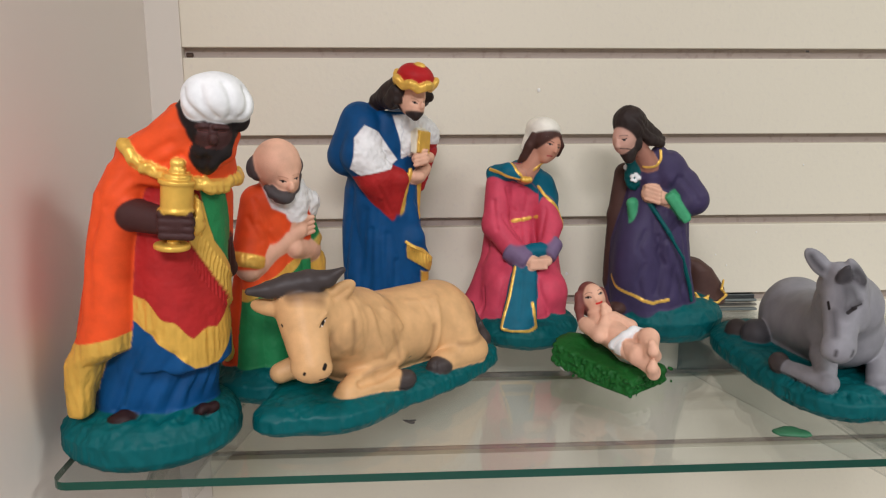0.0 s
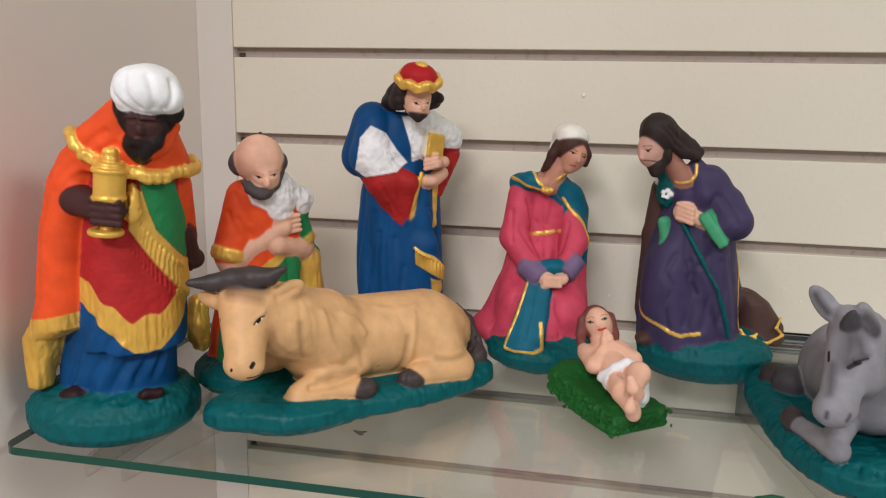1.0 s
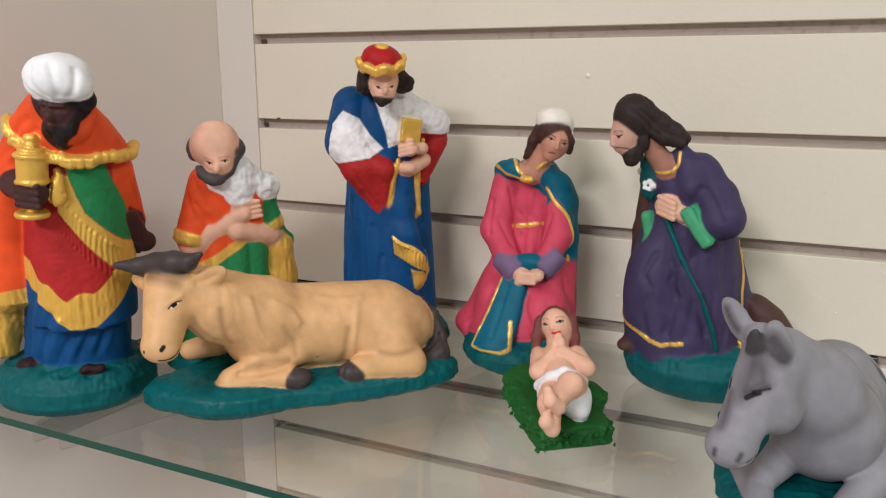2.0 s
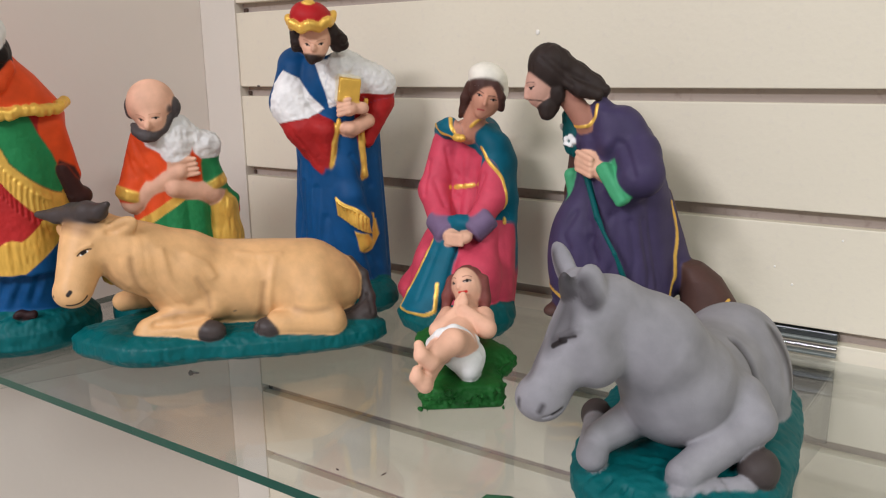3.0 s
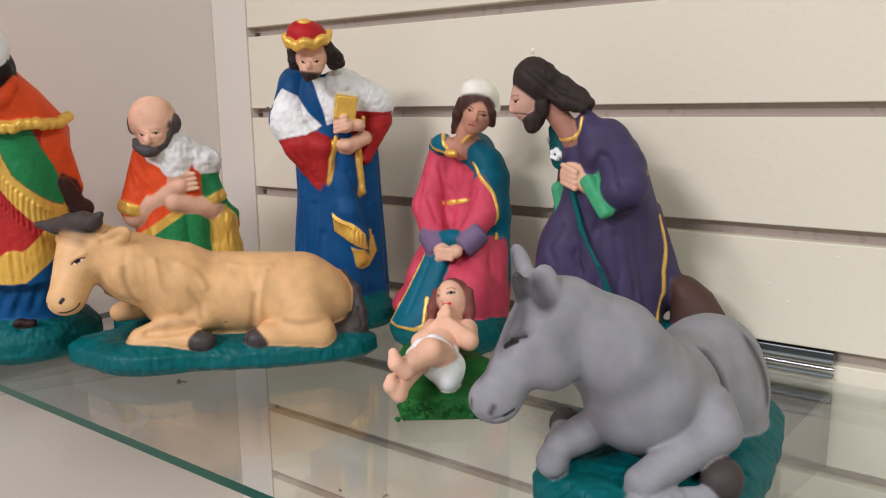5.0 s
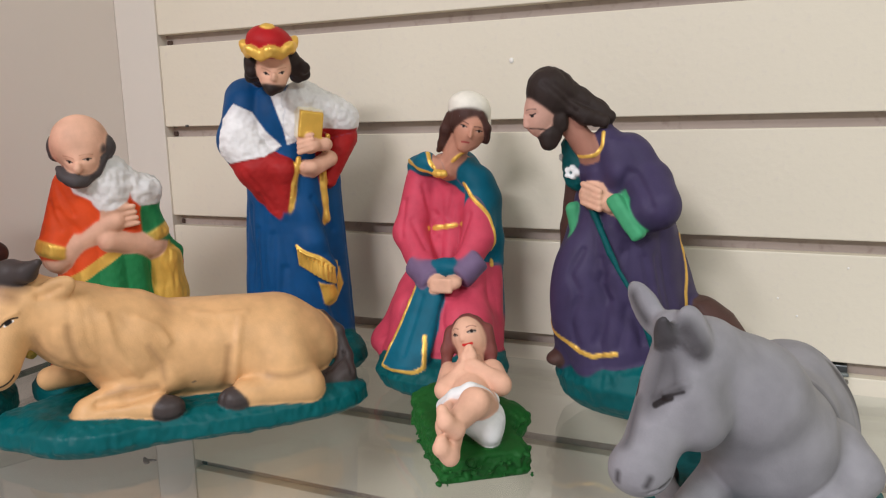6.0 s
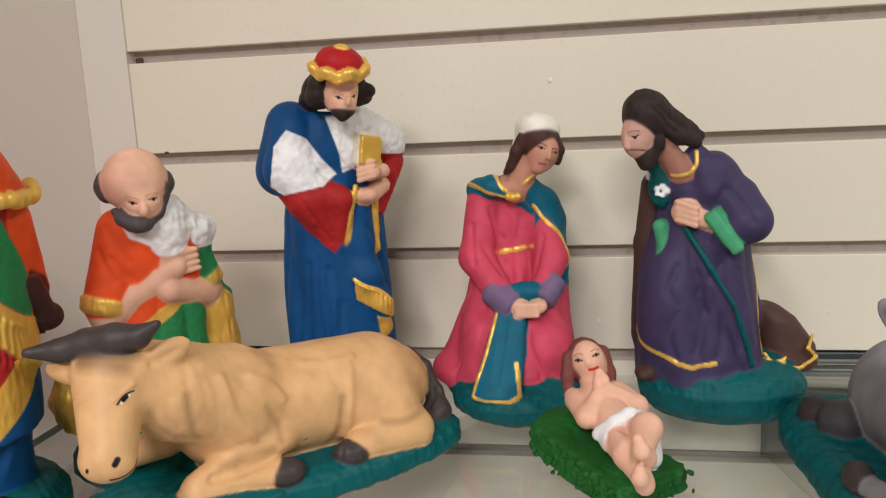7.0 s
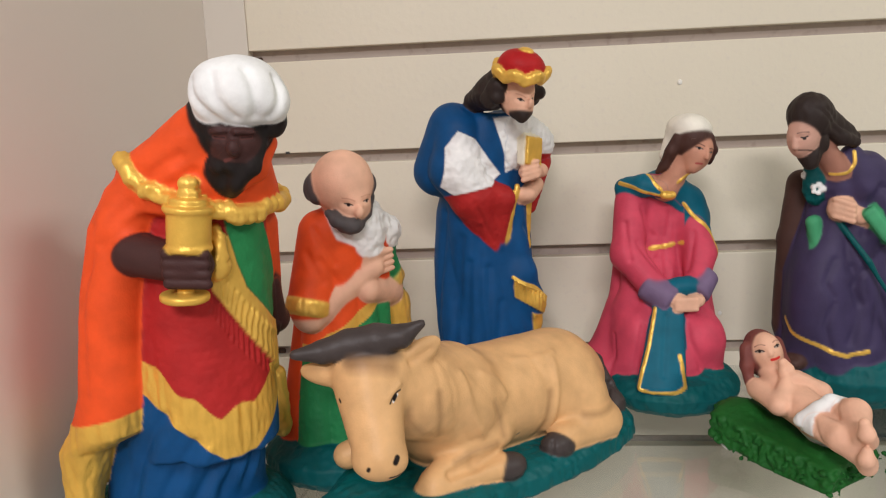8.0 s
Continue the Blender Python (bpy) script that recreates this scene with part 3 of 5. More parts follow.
# ---- figures on the shelf ----
def figure_king_with_cup():
    c = Clay(1.1)
    c.robe([(77, 45, -329, 62, 59), (86, 45, -329, 69, 64), (99, 45, -329, 69, 63), (109, 47, -329, 60, 55), (116, 50, -330, 44, 42)], "teal", 3, edge=6)
    c.robe([(92, 48, -325, 48, 42), (120, 49, -327, 47, 40), (165, 57, -330, 45, 38), (200, 66, -333, 38, 34)], "blue", 3, folds=((5, 1.2, 1.0, 0.03),))
    c.ball((36, -367, 113), (12, 8, 5.5), "shoe", 0.8, (0, 0, 12))
    c.ball((93, -354, 114), (10, 6, 5), "shoe", 0.8, (0, 0, 40))
    for p in (((62, -370, 180), (40, -368, 150), (28, -362, 118)), ((78, -372, 165), (56, -370, 135), (44, -368, 112)), ((90, -362, 150), (72, -368, 125), (60, -370, 104)), ((98, -350, 150), (88, -360, 128), (78, -366, 104)), ((100, -340, 145), (97, -348, 125), (92, -356, 110))):
        c.dent(p, 4.5, 2.2)
        c.dent([(x + 7, y + 1, z - 6) for x, y, z in p], 4.5, -1.4)
    c.rod((58, -364, 104), (64, -372, 96), 7, 5, "blue", 5)
    c.robe([(150, 70, -334, 40, 41), (175, 70, -334, 41, 42), (215, 71, -335, 40, 41), (260, 76, -338, 36, 37), (300, 84, -345, 30, 29)], "red", 2, folds=((6, 0.8, 0.3, 0.01),))
    turn = lambda x, y: np.degrees(np.arctan2(y + 334, x - 70))
    hem = lambda x, y, z: z - 152 - np.maximum(0, -58 - turn(x, y)) * 0.66 - np.maximum(0, turn(x, y) + 30) * 0.55
    c.area(lambda x, y, z: 0.5 + 23 + 2.2 * np.sin(x * 0.33) + 0.12 * np.maximum(0, turn(x, y) + 80) - hem(x, y, z), "hem", ["red"])
    c.area(lambda x, y, z: 0.5 - hem(x, y, z), "blue", ["hem"])
    # cape
    c.robe([(150, 8, -340, 12, 16), (164, 22, -331, 28, 31), (175, 37, -326, 43, 38), (214, 45, -322, 43, 41), (257, 54, -322, 44, 42), (285, 64, -327, 45, 42), (300, 72, -334, 41, 38)], "orange", 3, folds=((7, 1.2, 0.8, 0.006),))
    c.robe([(115, 3, -364, 8, 9), (140, 5, -362, 11, 14), (158, 9, -359, 14, 20), (169, 24, -352, 23, 31), (180, 28, -352, 22, 32), (192, 31, -352, 21, 33), (218, 34, -352, 20, 33), (247, 38, -352, 19, 33), (284, 47, -352, 20, 30), (304, 58, -353, 20, 25), (318, 70, -356, 16, 18)], "orange", 4, power=2.4, edge=3)
    c.area(lambda x, y, z: (174 + 0.2 * x - z), "hem", ["orange"])
    c.rod((97, -320, 274), (98, -303, 232), 19, 12, "orange", 8)
    c.rod((104, -312, 238), (102, -298, 213), 8, 9, "dark_skin", 2)
    c.patch([(114, -316, 246), (116, -302, 238), (114, -294, 222), (106, -300, 206), (110, -318, 216), (113, -322, 234)], "dark_skin", ["orange"], 0.0, 2.0)
    c.ball((102, -294, 212), (9, 10, 9), "dark_skin", 2)
    for p in (((22, -366, 270), (12, -372, 235), (8, -374, 195)), ((36, -380, 285), (26, -384, 240), (24, -384, 195)), ((58, -372, 296), (44, -380, 282), (34, -378, 262)), ((70, -374, 290), (56, -384, 284), (44, -384, 276))):
        c.dent(p, 5, 1.5)
    # shoulder cape and hood
    c.robe([(289, 78, -338, 45, 41), (300, 80, -342, 44, 40), (318, 84, -352, 40, 32), (330, 95, -361, 28, 24), (346, 104, -367, 14, 13)], "orange", 3, edge=4)
    c.tube([(88, -352, 338), (80, -364, 326), (84, -374, 312), (96, -378, 304)], [9, 8, 6, 4], "orange", 6)
    c.tube([(126, -358, 324), (122, -366, 312), (112, -374, 304)], [6, 6, 4], "orange", 6)
    rope = [(54, -373, 319), (61, -379, 312), (71, -382, 304), (84, -383, 297), (98, -380, 292), (110, -371, 289.5), (119, -354, 289), (123, -336, 290), (120, -316, 291), (108, -302, 295)]
    c.tube(rope, 4.0, "gold", 1.5)
    for i, (a, b) in enumerate(zip(rope, rope[1:])):
        for s in (0.15, 0.5, 0.85):
            q = [m + (n - m) * s for m, n in zip(a, b)]
            c.ball((q[0], q[1], q[2] + 1.2 * (-1) ** i), 4.8, "gold", 0.8)
    for a, b in (((62, -384, 304), (90, -378, 322)), ((108, -378, 294), (112, -380, 312)), ((50, -366, 320), (80, -366, 334)), ((76, -386, 302), (96, -382, 312))):
        c.dent([a, b], 4, 1.8)
    # head
    head = c.mark()
    c.ball((112, -370, 334), (22, 20, 22), "black", 3)
    c.ball((134, -370, 334), (7, 9, 8), "black", 2)
    c.ball((117, -379, 327), (13, 12.5, 15), "dark_skin", 2)
    c.ball((101, -374, 324), (7, 9, 15), "black", 2)
    c.ball((114, -379, 315), (13, 11, 8.5), "black", 3)
    c.ball((112, -379, 306), (7.5, 7.5, 8), "black", 4)
    c.tube([(101, -376, 322), (104, -380, 312), (110, -382, 305)], [5, 5.5, 4], "black", 3)
    c.tube([(129, -376, 324), (125, -382, 314), (116, -384, 306)], [3.5, 4.5, 4], "black", 3)
    c.ball((120.5, -391, 325), (3.2, 4, 4.4), "dark_skin", 2)
    c.rod((110, -389, 333), (117, -392, 333.5), 1.8, 1.6, "dark_skin", 2)
    c.rod((122, -391, 333), (129, -386, 332), 1.6, 1.6, "dark_skin", 2)
    for a, b in (((110.5, -389, 330.5), (116, -391, 330)), ((124, -389, 329.5), (128.5, -385, 329))):
        c.dent([a, b], 2.4, 0.8)
        c.paint([a, b], 0.8, "lip_dark", 0.7)
        c.paint([a, b], 0.35, "ink", 0.6)
    c.paint([(115, -392, 318.5), (121, -392, 318)], 0.9, "lip_dark", 0.8)
    wrap = c.mark()
    c.ball((120, -377, 352.5), (23.5, 24.5, 19), "white", 2, (0, 8, 0))
    c.ball((137, -377, 346), (9.5, 12, 10), "white", 5)
    c.ball((108, -384, 352), (13, 16, 16), "white", 5)
    for p in (((112, -398, 366), (115, -401, 352), (123, -400, 336)), ((130, -394, 368), (134, -396, 354), (134, -395, 338)), ((101, -392, 358), (106, -399, 346), (113, -399, 336)), ((142, -380, 360), (143, -384, 350), (139, -388, 338))):
        c.dent(p, 3.6, 2.0)
    c.slide(wrap, (1.5, 0, -1), 0.91, (121, -377, 346))
    c.bow(head, (120, -377, 350), (0.25, -0.97, 0), 8)
    # forearm and cup
    c.rod((56, -374, 270), (84, -385, 266), 12.0, 9.5, "dark_skin", 2)
    c.ball((91, -386, 266), (12, 9, 11), "dark_skin", 3)
    for i in range(4):
        c.rod((82, -393, 273 - 5 * i), (101, -391, 271.5 - 5 * i), 3.1, 2.7, "dark_skin", 0.6)
    c.cyl((91, -386, 274), (93, -386, 294), 11, "gilt", 0.8, 1.2)
    c.cyl((92.6, -386, 292.5), (93, -386, 296), 12.6, "gilt", 0.6, 1.2)
    c.cyl((90.8, -386, 273), (91, -386, 276), 12, "gilt", 0.6, 1.0)
    c.cyl((93, -386, 296), (93.5, -386, 300), 9.5, "gilt", 1.5, 1.5)
    c.cyl((93.5, -386, 300), (94, -386, 304), 5.5, "gold", 1, 1.0)
    c.ball((94, -386, 307), (5.2, 5.2, 4), "gold", 1)
    c.rod((87, -386, 252), (90, -386, 275), 4, 5, "gold", 2)
    c.cyl((86, -386, 247), (86.4, -386, 251.5), 12.5, "gilt", 1.2, 1.8)
    # green sash with fringe
    c.patch([(102, -366, 287), (122, -353, 285), (129, -349, 254), (131, -347, 228), (133, -346, 212), (126, -351, 221), (118, -356, 234), (110, -361, 247), (106, -363, 261), (103, -365, 277)], "green", ["red", "orange"], 1.2, 0.9, 40)
    c.patch([(103, -365, 277), (106, -363, 261), (110, -361, 247), (118, -356, 234), (126, -351, 221), (135, -345, 212), (134, -346, 188), (129, -349, 186), (121, -354, 201), (111, -361, 218), (105, -365, 229), (95, -371, 248), (95, -371, 265), (98, -368, 281)], "fringe", ["red", "hem", "blue", "green", "orange"], 2.6, 0.9, 40)
    for i in range(16):
        s = i / 15
        a = np.array((98, -374, 268)) * (1 - s) ** 2 + np.array((106, -366, 242)) * 2 * s * (1 - s) + np.array((112, -334, 214)) * s * s
        c.dent([a, a + np.array((-3, 0, -12)), a + np.array((-5, 1, -26))], 1.1, 1.5)
    c.trim([(99, -374, 276), (102, -372, 262), (105, -368, 248), (110, -358, 234), (112, -345, 222), (112, -330, 214)], 2.0, "gold", 1.3)
    c.ball((99.5, -371, 281), 3.4, "gold", 1)
    c.rod((99, -371, 278), (97, -373, 262), 3.0, 6.0, "gold", 1)
    for x in (94, 97.5, 101):
        c.dent([(99, -376, 275), (x, -380, 261)], 1.1, 1.0)
    return c.cast("king_figurine", "painted plaster standing king, orange cape, white turban, holding gold cup", "figurine", M_PLASTER, "nativity figures")


def figure_kneeling_king():
    c = Clay()
    c.robe([(77, 122, -222, 48, 44), (88, 122, -224, 57, 53), (98, 122, -224, 56, 52), (108, 122, -220, 46, 42)], "teal", 3, edge=5)
    c.robe([(95, 118, -216, 44, 40), (130, 120, -214, 42, 37), (165, 124, -212, 39, 33), (205, 128, -212, 37, 28), (240, 132, -214, 34, 24), (262, 136, -218, 25, 19), (276, 139, -224, 14, 12)], "orange", 3, 51, folds=((9, 2.0, 0.2, 0.01),))
    side = lambda x, y, z: (x - 128) * 0.77 - (y + 212) * 0.64, lambda x, y, z: (x - 128) * 0.63 + (y + 212) * 0.77
    edge = lambda x, y, z: side[1](x, y, z) + 5 - (z - 197) * 1.5
    c.area(lambda x, y, z: (edge(x, y, z) / 1.5 + 0.5) * (side[0](x, y, z) > 0) * (z < 214), "green", ["orange"])
    c.area(lambda x, y, z: np.clip(8 - np.abs(edge(x, y, z)), 0, 1) * (side[0](x, y, z) > 0) * (z < 206), "gold", ["orange", "green"])
    c.patch([(81, -265, 190), (96, -258, 184), (98, -257, 160), (91, -261, 134), (78, -266, 128)], "pleat", ["orange", "green"], 1.0, 0.9, 30)
    # hanging cape edge
    c.tube([(154, -190, 210), (157, -181, 190), (154, -178, 160), (147, -180, 120)], [10, 14, 18, 19], "pleat", 5)
    c.tube([(159, -180, 206), (161, -170, 196), (159, -168, 184)], 6, "orange", 2)
    c.tube([(84, -258, 160), (83, -262, 142), (90, -266, 128)], [9, 11, 8], "pleat", 4)
    # arms
    c.rod((119, -232, 256), (111, -245, 208), 16, 15.5, "orange", 6)
    c.rod((111, -246, 200), (149, -227, 226), 12.5, 7.5, "skin", 2)
    c.cyl((111.5, -245, 213), (109.5, -248, 201), 15.8, "pleat", 2, 4)
    c.rod((148, -196, 240), (154, -191, 214), 15, 15, "green", 6)
    c.cyl((153, -192, 219), (156, -188, 208), 15.4, "pleat", 2, 4)
    c.rod((157, -193, 205), (149, -228, 213), 12, 9, "skin", 2)
    c.ball((153, -224, 229), (8, 7, 8), "skin", 4)
    for i in range(4):
        c.rod((152, -228, 224 + 4.3 * i), (165, -213 - 1.2 * i, 226 + 4.6 * i), 2.7, 2.2, "skin", 0.8)
    c.rod((147, -231, 230), (150, -230, 241), 2.8, 2.2, "skin", 1.2)
    # ermine
    c.ball((140, -222, 262), (24, 20, 20), "fur", 6, (0, 0, 51))
    c.ball((151, -196, 251), (19, 19, 14), "fur", 10)
    c.ball((146, -224, 250), (15, 12, 17), "fur", 7)
    # head
    head = c.mark()
    c.ball((139, -239, 291), (21, 22, 22), "skin", 2)
    c.ball((148, -247, 281), (13, 13, 16), "skin", 3)
    c.ball((129, -230, 285), (14, 14, 11), "grey_hair", 3)
    c.ball((121, -246, 286), (7, 8, 9), "grey_hair", 2)
    c.ball((153, -229, 288), (8, 9, 10), "grey_hair", 2)
    c.tube([(141, -257, 274), (147, -258, 268), (153, -253, 268), (157, -244, 273), (158, -235, 282)], [3.5, 5.5, 5.5, 4.2, 4], "grey_hair", 2)
    c.ball((151, -258, 268), (7, 6, 6), "grey_hair", 2)
    c.tube([(122, -245, 291), (125, -251, 282)], [6, 5], "grey_hair", 3)
    c.tube([(135, -259, 275), (141, -261, 271), (146, -261, 270)], [2.5, 4, 4.5], "grey_hair", 2)
    c.ball((156, -259, 279), (3.2, 3.2, 4.5), "skin", 2)
    c.eye((145.5, -261, 283.5), (151.5, -260, 283), "tan_skin", 4.4, 1.3)
    c.eye((157, -254, 285), (161.5, -248.5, 285), "tan_skin", 4.4, 1.3)
    c.ball((155, -237, 290), (5.5, 5.5, 6.5), "grey_hair", 2)
    c.bow(head, (139, -239, 298), (0.65, -0.76, 0), 16)
    c.dent([(113, -252, 245), (122, -250, 225)], 3.5, 1.5)
    c.dent([(122, -252, 240), (134, -246, 222)], 3.5, 1.5)
    c.dent([(118, -248, 262), (132, -246, 236)], 3, 1.2)
    return c.cast("kneeling_king_figurine", "painted plaster bald kneeling king in orange robe with white fur collar", "figurine", M_PLASTER, "nativity figures")


def figure_king_with_book():
    c = Clay()
    c.robe([(77, 236, -92, 52, 40), (88, 238, -94, 60, 46), (98, 238, -94, 58, 45), (108, 234, -92, 48, 42)], "teal", 3, edge=5)
    c.robe([(95, 228, -86, 45, 43), (150, 226, -86, 44, 43), (205, 224, -86, 41, 40), (250, 225, -88, 39, 37), (290, 232, -92, 40, 30), (318, 236, -100, 32, 24), (332, 240, -112, 18, 16)], "blue", 4, 45, folds=((6, 1.8, 0.3, 0.012), (4, 1.4, 2.0, 0.02)))
    c.rod((250, -70, 262), (248, -68, 110), 16, 24, "blue", 8)
    # cape over the shoulder
    c.rod((205, -114, 322), (192, -106, 286), 20, 22, "blue", 6)
    c.ball((229, -117, 306), (18, 15, 22), "blue", 8)
    c.tube([(210, -122, 318), (207, -128, 288), (220, -127, 264), (238, -115, 216)], [18, 21, 18, 5], "red", 3)
    c.tube([(230, -128, 268), (244, -122, 262), (241, -116, 224)], [12, 10, 4], "red", 5)
    c.area(lambda x, y, z: z - 269 - 0.28 * (x - 207), "blue", ["red"])
    c.patch([(211, -140, 319), (201, -143, 307), (196, -143, 276), (207, -145, 269), (236, -136, 274), (243, -121, 283), (236, -134, 296), (225, -136, 312)], "fur", ["blue", "red"], 1.0)
    c.patch([(243, -136, 326), (246, -132, 313), (246, -120, 298), (248, -120, 283), (255, -117, 285), (260, -125, 328)], "fur", ["blue"])
    c.patch([(279, -109, 293), (293, -68, 295), (288, -72, 270), (269, -96, 236), (265, -99, 253)], "red", ["blue", "fur"])
    c.dent([(222, -140, 262), (236, -124, 228)], 3, 1.2)
    c.tube([(257, -116, 272), (252, -119, 250), (246, -117, 230), (240, -114, 208)], 2.3, "gold", 1)
    c.rod((240, -113, 206), (240, -112, 195), 2.4, 3.6, "gold", 1)
    # chest and fur shoulder
    c.ball((250, -102, 304), (19, 19, 22), "fur", 5)
    c.rod((254, -100, 321), (272, -72, 304), 17, 18, "fur", 8)
    c.ball((256, -112, 322), (13, 13, 12), "fur", 6)
    c.rod((273, -70, 288), (267, -84, 250), 14, 6, "red", 2)
    c.tube([(272, -92, 290), (269, -95, 268), (266, -92, 245), (265, -89, 226)], 2.3, "gold", 1)
    c.rod((265, -89, 226), (265, -89, 215), 2.0, 3.4, "gold", 1)
    c.rod((272, -92, 270), (266, -106, 263), 7.5, 7, "skin", 2)
    c.ball((263, -110, 264), (10, 7.5, 6.5), "skin", 2)
    c.ball((268, -115, 283), (10, 7, 7.5), "skin", 2)
    c.rod((277, -104, 283), (268, -113, 284), 6, 6, "skin", 2)
    for i in range(4):
        c.rod((262, -122, 289 - 4 * i), (274, -119, 292 - 4 * i), 2.3, 1.9, "skin", 0.7)
    c.box((267, -113, 301), (11.5, 3.5, 12.5), 0.8, "cream", 0.6, (0, 8, 55))
    c.box((269.5, -114.8, 300), (10.5, 3.5, 11.2), 0.6, "gilt", 0.4, (0, 8, 55))
    # sash with fringe
    c.tube([(252, -100, 256), (252, -102, 225), (258, -105, 196), (265, -100, 172), (268, -96, 150)], [10, 11, 12, 11, 7], "blue", 9)
    for p in (((226, -132, 240), (221, -134, 180), (227, -132, 115)), ((242, -126, 175), (238, -128, 145), (246, -124, 108)), ((210, -124, 230), (203, -122, 175), (199, -120, 120)), ((268, -90, 165), (266, -96, 140), (272, -88, 110)), ((262, -100, 200), (270, -92, 180), (272, -84, 160))):
        c.dent(p, 5, 1.8)
    for p in (((234, -130, 205), (230, -132, 160), (236, -130, 112)), ((216, -128, 210), (211, -128, 160), (212, -126, 110)), ((196, -112, 250), (190, -108, 190), (188, -106, 120)), ((270, -60, 240), (276, -58, 180), (274, -60, 120)), ((258, -104, 235), (266, -98, 215), (274, -86, 205))):
        c.dent(p, 4.5, 1.8)
    c.patch([(266, -108, 164), (276, -102, 158), (276, -94, 144), (270, -92, 136), (265, -97, 145), (266, -104, 154)], "hem", ["blue"], 1.2, 0.9, 24)
    c.patch([(252, -119, 194), (266, -112, 186), (279, -104, 174), (279, -103, 158), (266, -110, 168), (252, -118, 178)], "fringe", ["blue", "hem"], 2.2, 0.8, 24)
    for i in range(9):
        s = i / 8
        a = np.array((254, -119, 192)) * (1 - s) + np.array((277, -105, 174)) * s
        c.dent([a, a + np.array((0.6, 0.4, -15))], 1.0, 1.2)
    c.trim([(252, -119, 195), (266, -112, 187), (279, -104, 175)], 1.6, "gold", 1.0)
    # head
    head = c.mark()
    c.ball((262, -151, 341), (14, 15, 20), "skin", 2)
    c.ball((266, -157, 333), (10.5, 10.5, 12), "skin", 3)
    c.ball((266.5, -158, 328), (9.5, 10.5, 7), "dark_hair", 2)
    c.ball((268, -164, 325), (5, 4.5, 5.5), "dark_hair", 2)
    c.ball((258, -149, 331), (10, 11, 8), "dark_hair", 2)
    c.ball((247, -144, 344), (11, 13, 13), "dark_hair", 3)
    c.tube([(252, -142, 350), (240, -136, 336), (226, -122, 324)], [15, 14, 9], "dark_hair", 4)
    c.tube([(246, -156, 346), (240, -150, 334)], [9, 8], "dark_hair", 2)
    c.tube([(266, -136, 348), (272, -130, 338), (270, -128, 331)], [10, 9, 6.5], "dark_hair", 2)
    for q in ((280, -132, 340), (276, -126, 333), (246, -160, 338), (240, -154, 332), (234, -140, 330)):
        c.ball(q, 6, "dark_hair", 2)
    c.ball((273, -166, 337), (2.6, 2.8, 4.2), "skin", 2)
    c.eye((262, -166.5, 340), (268, -167, 339), "tan_skin", 4.0, 1.3)
    c.eye((274.5, -160, 339.5), (278, -154, 340), "tan_skin", 4.0, 1.3)
    c.ball((262, -155, 364), (19.5, 19.5, 14), "wine", 1, (-8, 5, 0))
    rim = []
    for i in range(43):
        a = 2 * math.pi * i / 42
        r = 20.5 + 1.6 * math.cos(7 * a)
        rim.append((262 + r * math.cos(a), -155 + r * math.sin(a), 361 + 2.0 * math.cos(7 * a) + 2.2 * math.sin(a)))
    c.tube(rim, 3.4, "gold", 1)
    c.tube([(x, y, z - 3.5) for x, y, z in rim], 2.6, "gold", 1)
    c.ball((264, -159, 377), (6, 6, 3), "gold", 1)
    c.bow(head, (262, -154, 356), (0.6, -0.8, 0), 15)
    c.slide(head, (-1, 1, 4), 0.93, (262, -150, 345))
    return c.cast("crowned_king_figurine", "painted plaster standing king, blue cape, red crown, holding gold book", "figurine", M_PLASTER, "nativity figures")


